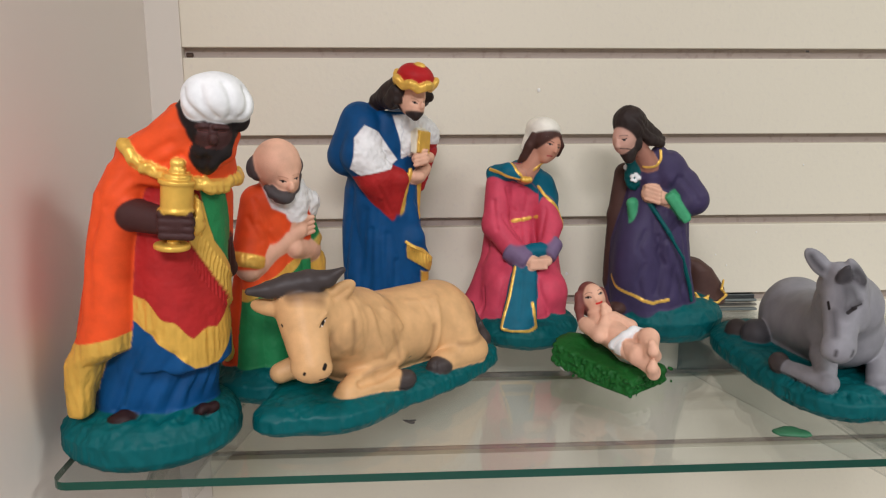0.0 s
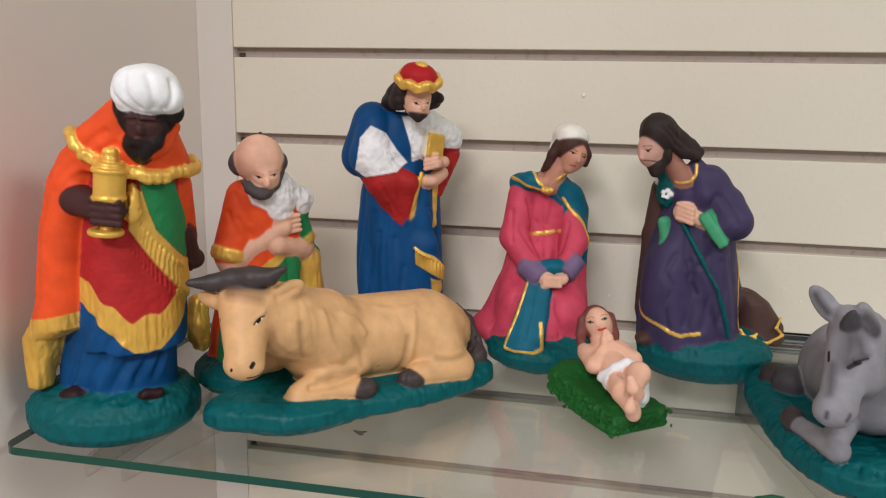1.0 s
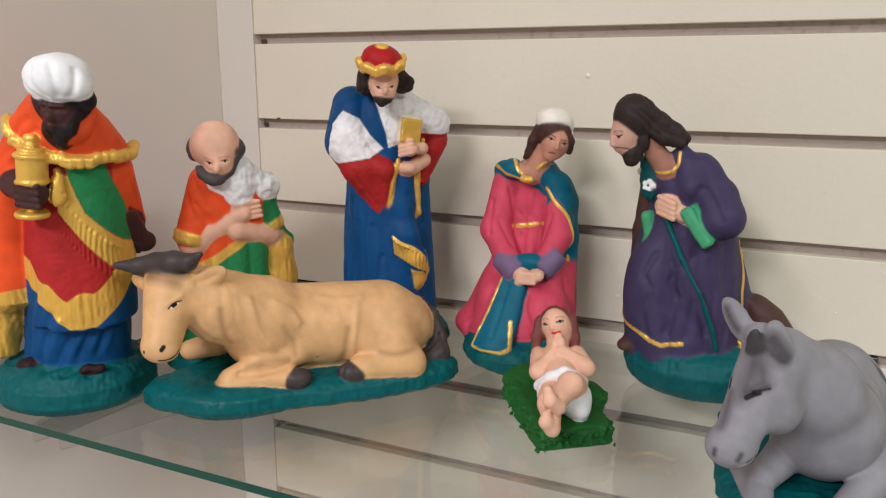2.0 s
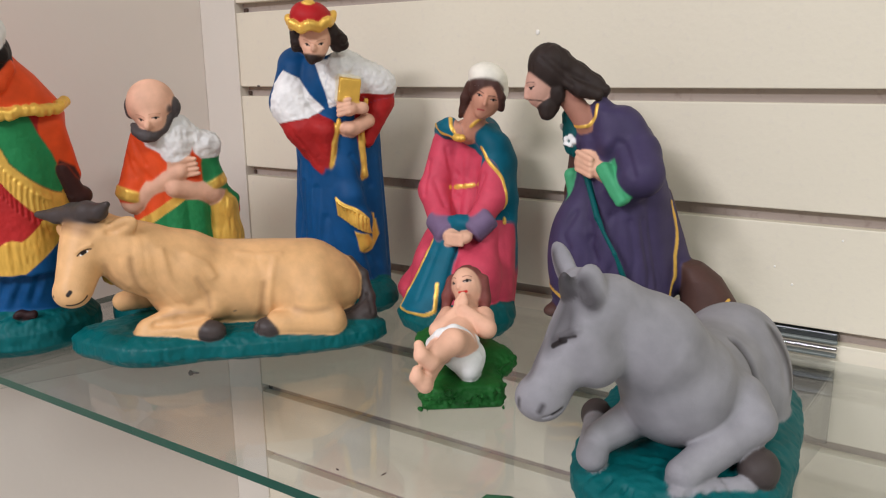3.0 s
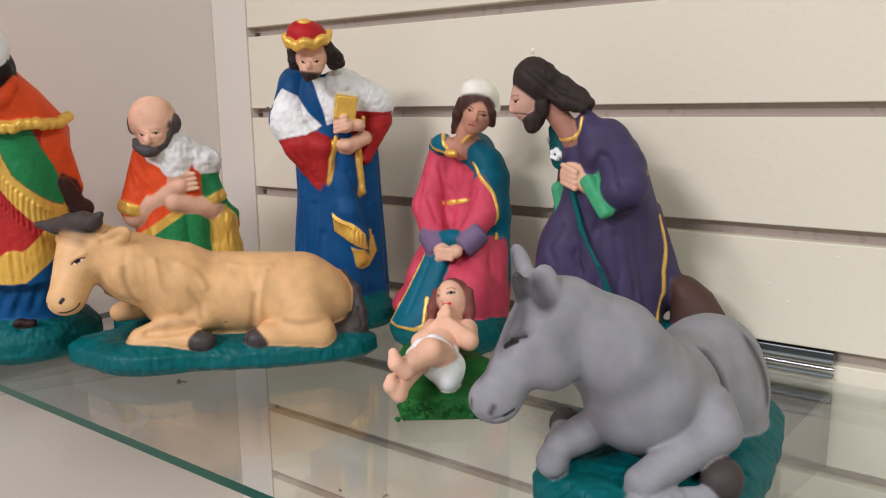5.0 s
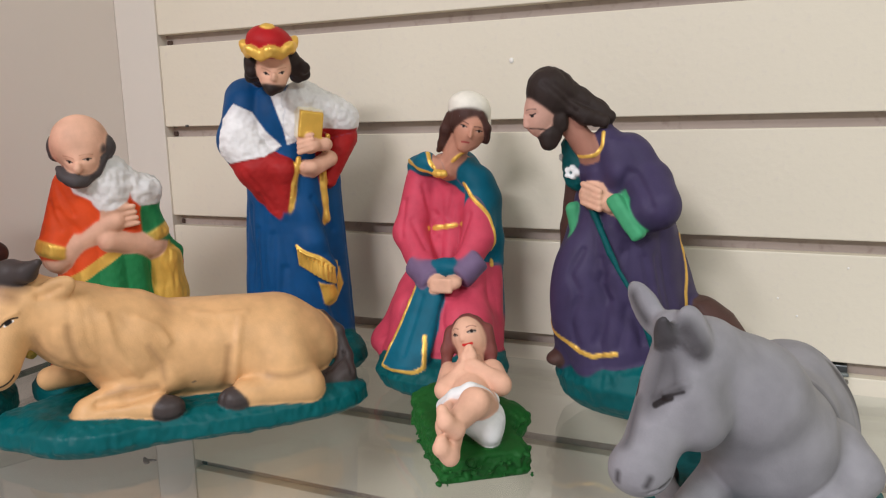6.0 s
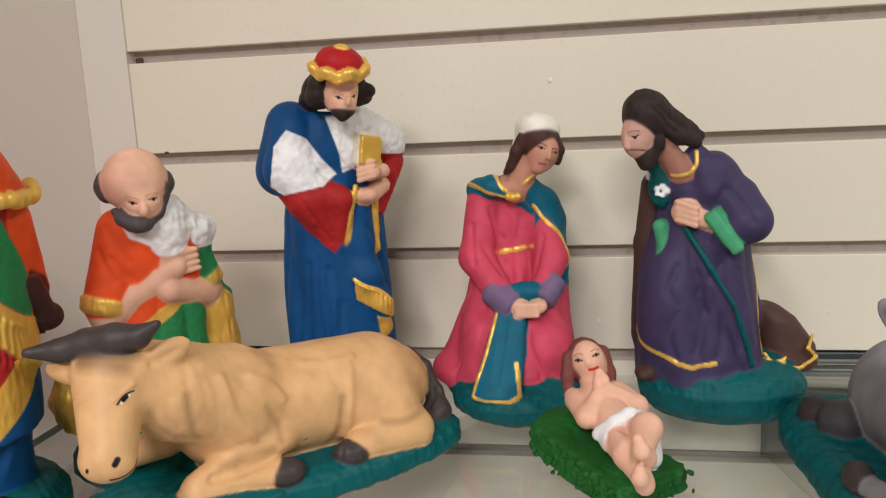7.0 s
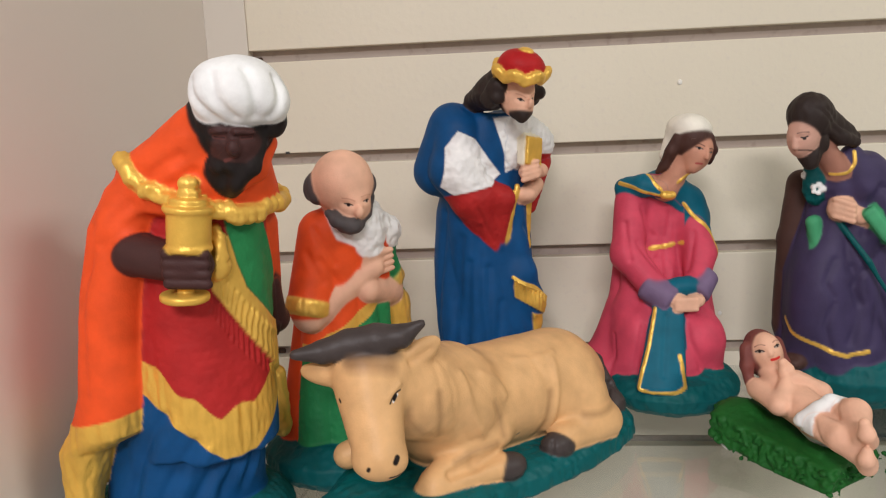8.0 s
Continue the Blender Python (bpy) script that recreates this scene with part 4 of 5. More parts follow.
def figure_kneeling_woman():
    c = Clay()
    c.robe([(77, 384, -104, 40, 34), (88, 384, -108, 54, 48), (98, 384, -108, 57, 51), (108, 384, -104, 52, 46), (114, 384, -100, 42, 38)], "teal", 3, edge=5)
    c.robe([(98, 380, -92, 50, 46), (118, 380, -90, 51, 46), (145, 380, -82, 47, 42), (165, 381, -76, 43, 38), (185, 381, -68, 40, 27), (210, 381, -64, 38, 23), (240, 380, -62, 37, 21), (256, 380, -64, 31, 19), (272, 383, -72, 14, 12)], "pink", 5, folds=((10, 2.0, 0.5, 0.008), (7, 1.2, 1.5, 0.014)))
    c.ball((336, -84, 110), (28, 34, 15), "pink", 10)
    c.rod((352, -84, 150), (326, -86, 112), 20, 13, "pink", 10)
    c.ball((405, -108, 135), (24, 24, 26), "pink", 8)
    c.ball((357, -104, 135), (20, 22, 28), "pink", 8)
    # arms
    c.tube([(355, -76, 250), (350, -92, 207), (372, -110, 178)], [14, 14, 12], "pink", 6)
    c.tube([(405, -70, 244), (411, -88, 205), (405, -106, 182)], [14, 13, 11], "pink", 6)
    c.cyl((362, -106, 184), (383, -116, 171), 12.5, "mauve", 1.5, 3)
    c.cyl((414, -98, 190), (402, -112, 175), 12, "mauve", 1.5, 3)
    c.ball((393, -112, 183), (16, 9, 8), "mantle", 3)
    c.ball((388, -121, 172), (9, 6, 6), "skin", 2, (0, 10, 0))
    c.ball((400, -121, 172), (9, 6, 6), "skin", 2, (0, -10, 0))
    for i in range(4):
        c.rod((385, -125, 174 - 2.6 * i), (401, -126, 175 - 2.8 * i), 2.2, 2.0, "skin", 0.8)
    # front panel
    for i in range(7):
        s = i / 6
        c.rod((372 + 16 * s, -117, 168), (354 + 30 * s, -147 - 4 * math.sin(3.1 * s), 108), 4.5, 5.0, "mantle", 3)
    c.trim([(369, -121, 166), (361, -136, 138), (351, -150, 108)], 1.7, "gold")
    c.trim([(351, -151, 107), (366, -156, 104), (380, -156, 105), (389, -152, 110), (386, -146, 134)], 1.8, "gold")
    c.dent([(376, -124, 160), (370, -150, 118)], 3, 1.0)
    # mantle
    c.tube([(350, -74, 262), (364, -86, 265), (376, -90, 262)], [9, 9, 7], "mantle", 3)
    c.tube([(392, -80, 264), (404, -72, 250), (411, -68, 234), (413, -68, 200), (411, -68, 130)], [8, 11, 11, 11, 13], "mantle", 6)
    c.rod((382, -60, 256), (382, -58, 120), 20, 26, "mantle", 6)
    c.patch([(384, -99, 257), (397, -91, 247), (412, -91, 234), (423, -88, 222), (427, -90, 205), (421, -82, 180), (440, -62, 178), (442, -62, 228), (442, -60, 272), (426, -68, 294), (404, -84, 282), (392, -95, 269)], "mantle", ["pink"], 0.4, 0.9, 45)
    c.area(lambda x, y, z: np.minimum(np.minimum(x - 398, z - 182), y + 88), "mantle", ["pink"])
    c.patch([(344, -80, 268), (357, -93, 265), (366, -95, 261), (377, -95, 257), (371, -96, 268), (367, -90, 280), (354, -78, 281)], "mantle", ["pink"], 0.8)
    c.patch([(369, -92, 278), (378, -99, 260), (386, -99, 260), (400, -92, 276), (392, -90, 286), (376, -90, 286)], "tan_skin", ["mantle", "pink"], 0.0, 0.9, 12)
    c.trim([(344, -80, 268), (357, -93, 264), (366, -95, 260), (377, -96, 257)], 1.6, "gold", 0.8)
    c.trim([(385, -99, 257), (397, -92, 247), (412, -91, 234), (423, -88, 222), (427, -89, 205), (421, -82, 181)], 1.6, "gold", 0.8)
    c.trim([(368, -90, 278), (372, -96, 268), (379, -99, 260)], 1.6, "gold", 0.9)
    c.trim([(385, -99, 259), (393, -97, 267), (401, -91, 276)], 1.6, "gold", 0.9)
    c.ball((382, -99, 258), (6.5, 4, 3.6), "gold", 1)
    c.trim([(366, -89, 211), (381, -91, 213), (396, -89, 216)], 2.0, "gold", 0.9)
    for a, b in (((364, -92, 248), (372, -90, 222)), ((390, -90, 246), (384, -90, 222)), ((356, -100, 218), (372, -108, 196)), ((404, -96, 226), (398, -104, 196)), ((376, -94, 204), (384, -104, 186)), ((392, -118, 150), (404, -132, 118)), ((358, -118, 150), (350, -134, 112)), ((338, -108, 140), (330, -120, 108)), ((346, -100, 236), (350, -108, 206))):
        c.dent([a, b], 3.2, 1.5)
    # head
    c.rod((383, -82, 262), (398, -88, 286), 10, 8.5, "tan_skin", 3)
    head = c.mark()
    c.ball((402.5, -88, 297), (15.8, 15.6, 17.5), "hair_brown", 2, (0, 15, 0))
    c.tube([(389, -93, 299), (384.4, -92.6, 288), (380.4, -90, 276), (375.4, -88, 270)], [4.4, 5.0, 4.2, 2.4], "hair_brown", 2.5)
    c.tube([(415.5, -94, 299), (419, -91, 289), (417, -87, 279)], [4, 4, 3], "hair_brown", 2.5)
    c.ball((405.5, -92.5, 287), (12.2, 13, 16.8), "tan_skin", 1.5, (6, 20, 0))
    c.ball((402, -97, 276.5), (5.6, 6, 6), "tan_skin", 3)
    c.rod((412, -104.2, 290.6), (411.2, -106, 284.6), 1.1, 1.8, "tan_skin", 2)
    c.ball((401.5, -82.4, 303.6), (18.0, 19.2, 14.5), "veil", 0.8, (-20, 15, 0))
    c.ball((403, -73, 293), (13, 11, 15), "veil", 3)
    c.rod((396, -77, 303), (385, -78, 283), 14, 7, "veil", 4)
    c.eye((401.5, -104.5, 293.5), (408, -106, 292), "hair_brown", 3.8, 1.3)
    c.eye((414.5, -101.5, 288.4), (418, -96, 286.8), "hair_brown", 3.8, 1.3)
    c.paint([(403, -105, 279.6), (406, -106, 279), (409, -104.5, 278.2)], 0.9, "lip_rose", 0.7)
    c.bow(head, (401, -82, 303), (0.4, -0.92, 0), 5)
    c.slide(head, (1.5, 0, 6))
    return c.cast("kneeling_woman_figurine", "painted plaster kneeling woman in pink dress, teal mantle and white veil", "figurine", M_PLASTER, "nativity figures")


def figure_kneeling_man():
    c = Clay()
    c.robe([(77, 548, -88, 52, 38), (90, 546, -90, 63, 47), (104, 545, -91, 66, 50), (116, 545, -90, 59, 46), (123, 545, -88, 46, 39)], "teal", 3, edge=6)
    c.ball((486, -109, 116), (9, 13, 6), "brown", 2, (0, 0, -20))
    c.robe([(108, 530, -90, 50, 42), (130, 528, -90, 49, 43), (160, 526, -88, 47, 42), (190, 524, -88, 44, 41), (212, 526, -88, 40, 37), (232, 528, -90, 36, 31), (248, 529, -92, 33, 28), (266, 531, -98, 25, 22), (286, 528, -106, 14, 14)], "purple", 5, folds=((9, 1.6, 0.2, 0.008), (5, 1.2, 1.4, 0.014)))
    c.ball((501, -112, 165), (21, 19, 46), "purple", 12)
    c.tube([(496, -80, 262), (491, -78, 215), (490, -80, 140)], [12, 12, 14], "brown", 4)
    c.rod((538, -88, 260), (557, -58, 150), 18, 27, "purple", 8)
    c.robe([(108, 603, -62, 25, 24), (125, 602, -60, 24, 22), (148, 594, -60, 16, 18), (160, 584, -60, 10, 12)], "brown", 4)
    c.tube([(560, -62, 215), (572, -56, 150)], [6, 12], "brown", 4)
    c.trim([(574, -72, 212), (580, -72, 190), (578, -78, 168), (582, -80, 150), (578, -92, 126)], 2.2, "gold", 1.0)
    c.tube([(578, -98, 128), (584, -100, 119), (594, -96, 124), (590, -100, 116), (606, -96, 116), (622, -80, 120), (614, -84, 128), (620, -74, 136)], 1.5, "gold", 0.8)
    c.trim([(480, -104, 152), (482, -112, 142), (494, -128, 136), (506, -140, 128), (520, -143, 127), (536, -142, 131)], 1.8, "gold", 0.7)
    # arms
    c.tube([(536, -102, 262), (551, -108, 252), (559, -119, 238), (545, -122, 229)], [14, 16, 15, 11], "purple", 10)
    c.box((540, -129, 231), (5.5, 6, 18.5), 3.5, "mint", 0.8, (0, -36, -12))
    c.paint([(566, -104, 244), (560, -84, 246)], 2.2, "gold")
    c.rod((530, -122, 238), (520, -118, 242), 6.5, 7, "skin", 2)
    c.ball((514, -118, 245), (11, 8, 10), "skin", 3)
    for i in range(4):
        c.rod((520, -126, 236 + 4.2 * i), (507, -122, 240 + 4.5 * i), 2.6, 2.2, "skin", 0.8)
    c.box((499, -108, 222), (6, 6, 17), 5.5, "mint", 1, (0, -12, 0))
    c.tube([(512, -116, 236), (530, -134, 205), (546, -136, 178), (558, -130, 145), (562, -128, 128)], [2.4, 2.4, 2.4, 2.2, 2.0], "stem", 1)
    c.ball((497, -106, 266), (10, 8, 19), "leaf", 2)
    c.ball((494, -108, 280), (7, 6, 8), "leaf", 2)
    for i in range(5):
        a = i * 1.2566
        c.ball((496 + 3.4 * math.cos(a), -114.5, 261 + 3.4 * math.sin(a)), (2.1, 1.5, 2.1), "white", 0.4)
    c.ball((487, -108, 272), (1.8, 1.8, 3), "white", 0.4)
    # head
    # throat skin darker than the face: the collar's shadow is in the colour
    c.rod((494, -118, 299), (511, -114, 276), 8.5, 9.5, "shaded_skin", 3)
    c.ball((516, -108, 262), (15, 13, 13), "purple", 5)
    c.ball((534, -104, 272), (20, 18, 17), "purple", 8)
    c.rod((522, -111, 287), (532, -116, 262), 8.5, 10, "purple", 5)
    c.trim([(504, -119, 274), (517, -124, 274), (521, -122, 282), (521, -118, 290)], 1.4, "gold", 0.5)
    head = c.mark()
    c.ball((491, -122, 317.5), (17, 16.5, 19), "dark_hair", 3)
    c.tube([(498, -117, 315), (508, -112, 305), (517, -110, 297), (526, -109, 290)], [13, 10, 8, 5], "dark_hair", 4)
    c.tube([(503, -124, 306), (512, -121, 295), (523, -117, 288)], [6, 6, 4.5], "dark_hair", 2.5)
    c.ball((482, -128, 305), (11.8, 11, 17), "pale_skin", 2, (0, 14, 0))
    c.ball((485, -127, 289), (9, 9, 9), "dark_hair", 2)
    c.ball((484, -130, 284), (6, 6, 6.5), "dark_hair", 2)
    c.ball((494, -127, 297), (6.5, 6, 9), "dark_hair", 2)
    c.paint([(475, -136, 297), (480, -138.5, 296), (488, -137, 293)], 0.6, "dark_hair", 1.2)
    c.rod((473.5, -134, 307), (472.5, -135, 300), 1.6, 2.6, "pale_skin", 2)
    c.dent([(475, -136, 307), (482, -139, 307)], 2.2, 0.9)
    c.paint([(477, -138, 306.6), (479, -138.6, 306.2), (482, -139, 306.8)], 0.55, "ink", 0.5)
    c.paint([(479, -138.6, 305.8), (479.6, -138.7, 305.4)], 1.0, "ink", 0.5)
    c.paint([(475.5, -136, 310), (479, -138, 310.8), (483, -139, 310)], 0.3, "dark_hair", 0.8)
    for p in (((498, -132, 322), (506, -126, 310), (518, -120, 298)), ((492, -136, 326), (500, -133, 314), (508, -128, 300)), ((502, -112, 328), (512, -112, 314), (524, -110, 300))):
        c.dent(p, 2.2, 1.2)
    c.bow(head, (492, -121, 320), (-0.87, -0.5, 0), 14)
    c.slide(head, (-8, -5, 2))
    for a, b, d in (((508, -122, 204), (500, -126, 186), (506, -130, 176)), ((530, -124, 196), (520, -128, 182), (528, -132, 170)), ((552, -120, 200), (556, -118, 170), (552, -122, 140)), ((506, -128, 170), (500, -134, 150), (504, -138, 134)), ((545, -126, 262), (554, -138, 250), (558, -140, 240)), ((538, -118, 262), (534, -122, 245), (530, -122, 225))):
        c.dent([a, b, d], 4.0, 1.7)
    for p in (((520, -130, 200), (526, -134, 170), (522, -136, 138)), ((540, -130, 215), (544, -132, 175), (538, -134, 136)), ((560, -112, 200), (566, -110, 160), (562, -114, 130))):
        c.dent(p, 4.5, 1.6)
    return c.cast("kneeling_man_figurine", "painted plaster kneeling man in dark purple robe holding a flowering staff", "figurine", M_PLASTER, "nativity figures")


def figure_ox():
    c = Clay(1.4)
    c.robe([(77, 233, -246, 130, 36), (84, 233, -246, 138, 45), (94, 233, -246, 137, 44), (102, 233, -246, 127, 37)], "teal", 3, 39, edge=5)
    c.robe([(77, 189, -284, 57, 45), (86, 189, -283, 64, 52), (96, 189, -283, 63, 51), (103, 189, -282, 55, 43)], "teal", 6, 39, edge=5)
    c.rod((200, -262, 138), (278, -196, 135), 37, 37, "tan", 8)
    c.ball((276, -190, 136), (32, 31, 30), "tan", 8)
    c.ball((294, -178, 128), (26, 27, 28), "tan", 10)
    c.ball((212, -268, 148), (30, 28, 29), "tan", 10)
    c.tube([(204, -272, 152), (188, -300, 166), (172, -324, 184)], [35, 29, 23], "tan", 8)
    c.rod((166, -332, 188), (175, -354, 152), 21, 15, "tan", 6)
    c.ball((176, -358, 147), (16, 13, 12), "tan", 3)
    c.tube([(130, -351, 206), (144, -343, 205), (158, -337, 207), (174, -335, 209), (188, -334, 211), (200, -334, 218)], [3, 6.8, 9.2, 9.6, 7, 2.5], "hoof", 2)
    c.rod((180, -328, 188), (188, -324, 192), 6, 6, "tan", 3)
    c.ball((195, -321, 195), (17, 5, 9), "tan", 3, (15, -30, 25))
    c.ball((142, -336, 189), (15, 4.5, 7.5), "tan", 3, (15, 8, -8))
    c.dent([(188, -326, 192), (203, -322, 199)], 3, 1.6)
    # legs
    c.rod((236, -266, 124), (200, -307, 105), 14, 11, "tan", 5)
    c.rod((199, -309, 103), (240, -283, 106), 10, 9, "tan", 2)
    c.ball((246, -281, 105), (13, 10, 9), "hoof", 2, (0, 0, 30))
    c.carve([(211, -309, 113), (226, -298, 115), (240, -289, 117)], 3.2, 4)
    c.rod((166, -280, 124), (141, -290, 117), 11, 9, "tan", 3)
    c.rod((284, -240, 106), (316, -208, 106), 11, 14, "tan", 4)
    c.ball((292, -208, 120), (28, 25, 29), "tan", 8)
    c.ball((280, -247, 104), (13, 10, 9), "hoof", 2, (0, 0, 30))
    c.dent([(276, -259, 116), (276, -259, 100)], 1.6, 1.4)
    c.tube([(304, -164, 150), (316, -160, 136), (323, -163, 116), (326, -172, 104), (316, -190, 97)], [3, 4, 6, 10, 9], "hoof", 4)
    for q in ((322, -180, 104), (334, -174, 106), (316, -190, 104)):
        c.dent([(326, -168, 120), q], 2, 1.2)
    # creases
    for a, b, d in (((208, -306, 176), (214, -304, 150), (222, -296, 128)), ((222, -292, 172), (234, -280, 146), (240, -276, 124)), ((258, -236, 158), (264, -232, 136), (264, -238, 112)), ((196, -312, 178), (200, -312, 158), (204, -310, 140)), ((216, -306, 120), (226, -292, 122), (238, -280, 122)), ((190, -316, 172), (194, -318, 156), (200, -314, 138)), ((202, -308, 184), (208, -310, 164), (214, -304, 146)), ((222, -300, 108), (232, -290, 112), (242, -282, 118))):
        c.dent([a, b, d], 3.6, 0.55)
    # airbrushed brown shading put into the colour along neck and leg folds
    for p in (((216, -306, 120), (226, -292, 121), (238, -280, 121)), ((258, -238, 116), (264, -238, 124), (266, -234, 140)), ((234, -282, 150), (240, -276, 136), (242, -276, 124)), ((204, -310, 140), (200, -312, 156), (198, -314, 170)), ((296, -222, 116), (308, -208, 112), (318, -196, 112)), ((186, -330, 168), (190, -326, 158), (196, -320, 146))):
        c.paint(p, 0.3, "brown_shading", 8)
    for a, b, d in (((212, -300, 172), (222, -296, 150), (230, -288, 130)), ((250, -246, 164), (262, -236, 160), (276, -224, 160)), ((228, -284, 168), (236, -274, 160), (240, -270, 150)), ((270, -224, 150), (268, -230, 132), (272, -234, 116))):
        c.dent([a, b, d], 4, -1.5)
    # face
    c.paint([(188, -347.5, 181), (186.8, -350.5, 179.8), (185.8, -352.5, 179)], 0.7, "eye", 0.6)
    c.paint([(187.2, -349, 180.8), (186.6, -351, 180)], 1.3, "ink", 0.5)
    c.paint([(188.6, -344.5, 182.4), (187.6, -348.5, 183), (186, -352.5, 181.4), (184.6, -355, 179)], 0.55, "ink", 0.6)
    c.dent([(189, -345, 186), (184, -355, 182)], 2.4, -0.9)
    c.paint([(155, -349, 179), (154.5, -351, 178.3)], 1.0, "ink", 0.8)
    c.paint([(188, -366.5, 152), (187.4, -368.5, 150)], 1.7, "ink", 0.8)
    c.paint([(172, -371, 147), (171.5, -372, 146)], 1.1, "ink", 0.8)
    c.paint([(192, -354, 146), (190, -362, 141), (184, -369, 139)], 0.9, "ink", 0.7)
    c.paint([(241, -247, 128), (243, -246, 127.5)], 0.5, "dark_grey", 2.2)
    c.paint([(160, -346, 204), (176, -345, 205), (188, -338, 202)], 5, "hoof", 7)
    c.paint([(162, -350, 199), (174, -351, 200), (186, -346, 197)], 3, "brown_shading", 9)
    return c.cast("ox_figurine", "painted plaster tan ox lying on a teal grass base", "figurine", M_SATIN, "nativity figures")


def figure_donkey():
    c = Clay(1.4)
    c.robe([(77, 637, -228, 54, 108), (86, 637, -229, 62, 116), (97, 637, -229, 62, 116), (106, 637, -228, 53, 106)], "teal", 3, 5, edge=6, power=3.0)
    c.rod((646, -200, 126), (640, -286, 141), 36, 30, "grey", 8)
    c.ball((648, -190, 128), (35, 40, 40), "grey", 8)
    c.tube([(640, -286, 150), (630, -303, 173), (612, -322, 194)], [31, 26, 20], "grey", 8)
    c.rod((607, -332, 198), (594, -355, 160), 17, 12, "grey", 5)
    c.ball((607, -338, 184), (16, 18, 18), "grey", 6)
    c.ball((591, -359, 154), (13.5, 12, 12), "grey", 4)
    c.ball((612, -336, 172), (14, 17, 15), "grey", 6)
    c.leaf((598, -330, 204), (578, -320, 227), 7.5, 4.5, (-0.3, -0.9, -0.2), "grey", 2.5)
    c.leaf((604, -337, 203), (616, -347, 222), 7.5, 4.2, (0.5, -0.8, -0.6), "grey", 2.5)
    c.ball((601, -334, 212), (9, 9, 7), "grey", 4)
    # legs
    c.rod((681, -278, 130), (655, -318, 110), 12, 9.5, "grey", 2.5)
    c.ball((672, -270, 130), (16, 20, 22), "grey", 6)
    c.rod((655, -326, 99), (682, -302, 102), 8, 7, "grey", 1)
    c.ball((687, -290, 109), (11, 13, 11.5), "hoof", 1.5)
    c.rod((620, -292, 124), (608, -318, 118), 12, 9, "grey", 3)
    c.rod((607, -325, 111), (592, -284, 110), 9, 6.5, "grey", 1)
    c.ball((589, -275, 111), (9, 11, 9.5), "hoof", 2)
    c.ball((604, -196, 112), (14, 16, 15), "dark_grey", 3)
    c.ball((596, -172, 108), (12, 14, 12), "shade", 3)
    c.ball((668, -204, 116), (20, 34, 32), "grey", 8)
    c.paint([(664, -164, 158), (676, -164, 138), (680, -170, 108)], 3, "dark_grey", 5)
    c.leaf((601, -338, 220), (597, -350, 197), 5.5, 4, (-0.2, -1, 0.2), "dark_grey", 3)
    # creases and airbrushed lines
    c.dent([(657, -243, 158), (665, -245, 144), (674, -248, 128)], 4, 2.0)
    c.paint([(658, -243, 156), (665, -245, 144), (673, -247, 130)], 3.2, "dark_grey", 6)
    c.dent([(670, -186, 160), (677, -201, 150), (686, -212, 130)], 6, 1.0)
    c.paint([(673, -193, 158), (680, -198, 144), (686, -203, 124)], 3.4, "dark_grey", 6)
    c.paint([(607, -348, 214), (611, -350, 210), (613, -350, 206)], 6, "dark_grey", 7)
    c.paint([(598, -346, 206), (597, -354, 194), (594, -358, 184)], 3, "dark_grey", 12)
    c.dent([(604, -351, 218), (610, -354, 212), (612, -356, 207)], 4, 1.8)
    c.paint([(580, -325, 222), (588, -331, 212)], 2, "dark_grey", 5)
    c.paint([(596, -358, 186.5), (606, -356, 191)], 1.2, "dark_grey", 4)
    c.paint([(596.5, -358, 183.6), (600, -357.4, 185.6), (603, -357, 186.8)], 1.5, "ink", 0.8)
    c.paint([(600, -357.4, 187), (604, -357, 188.6), (608, -355, 189.4)], 0.7, "ink", 0.8)
    c.paint([(600, -354, 206), (603, -357, 200), (604, -358, 194)], 3, "dark_grey", 9)
    c.paint([(588, -352, 182), (586, -362, 166)], 1, "dark_grey", 8)
    c.dent([(608, -350, 191), (600, -358, 189)], 2.5, -1.0)
    c.paint([(587, -344, 188), (584, -348, 185)], 1.3, "ink", 0.8)
    c.paint([(597, -369, 155), (596, -370, 152)], 1.2, "dark_grey", 2.5)
    c.paint([(585, -367, 155), (584, -368, 152)], 1.2, "dark_grey", 2.5)
    c.dent([(604, -362, 152), (598, -369, 147)], 1.4, 1.0)
    c.paint([(605, -362, 152), (602, -366, 150)], 1.2, "ink", 1.6)
    rnd = random.Random(7)
    for i in range(46):
        a = rnd.uniform(-2.6, -0.3)
        x, y = 637 + 60 * math.cos(a), -229 + 114 * math.sin(a)
        c.dent([(x, y, 84), (x * 0.94 + 637 * 0.06, y * 0.94 - 229 * 0.06, 103)], 1.6, rnd.uniform(0.8, 2.0))
    return c.cast("donkey_figurine", "painted plaster grey donkey lying on a teal grass base", "figurine", M_PLASTER, "nativity figures")


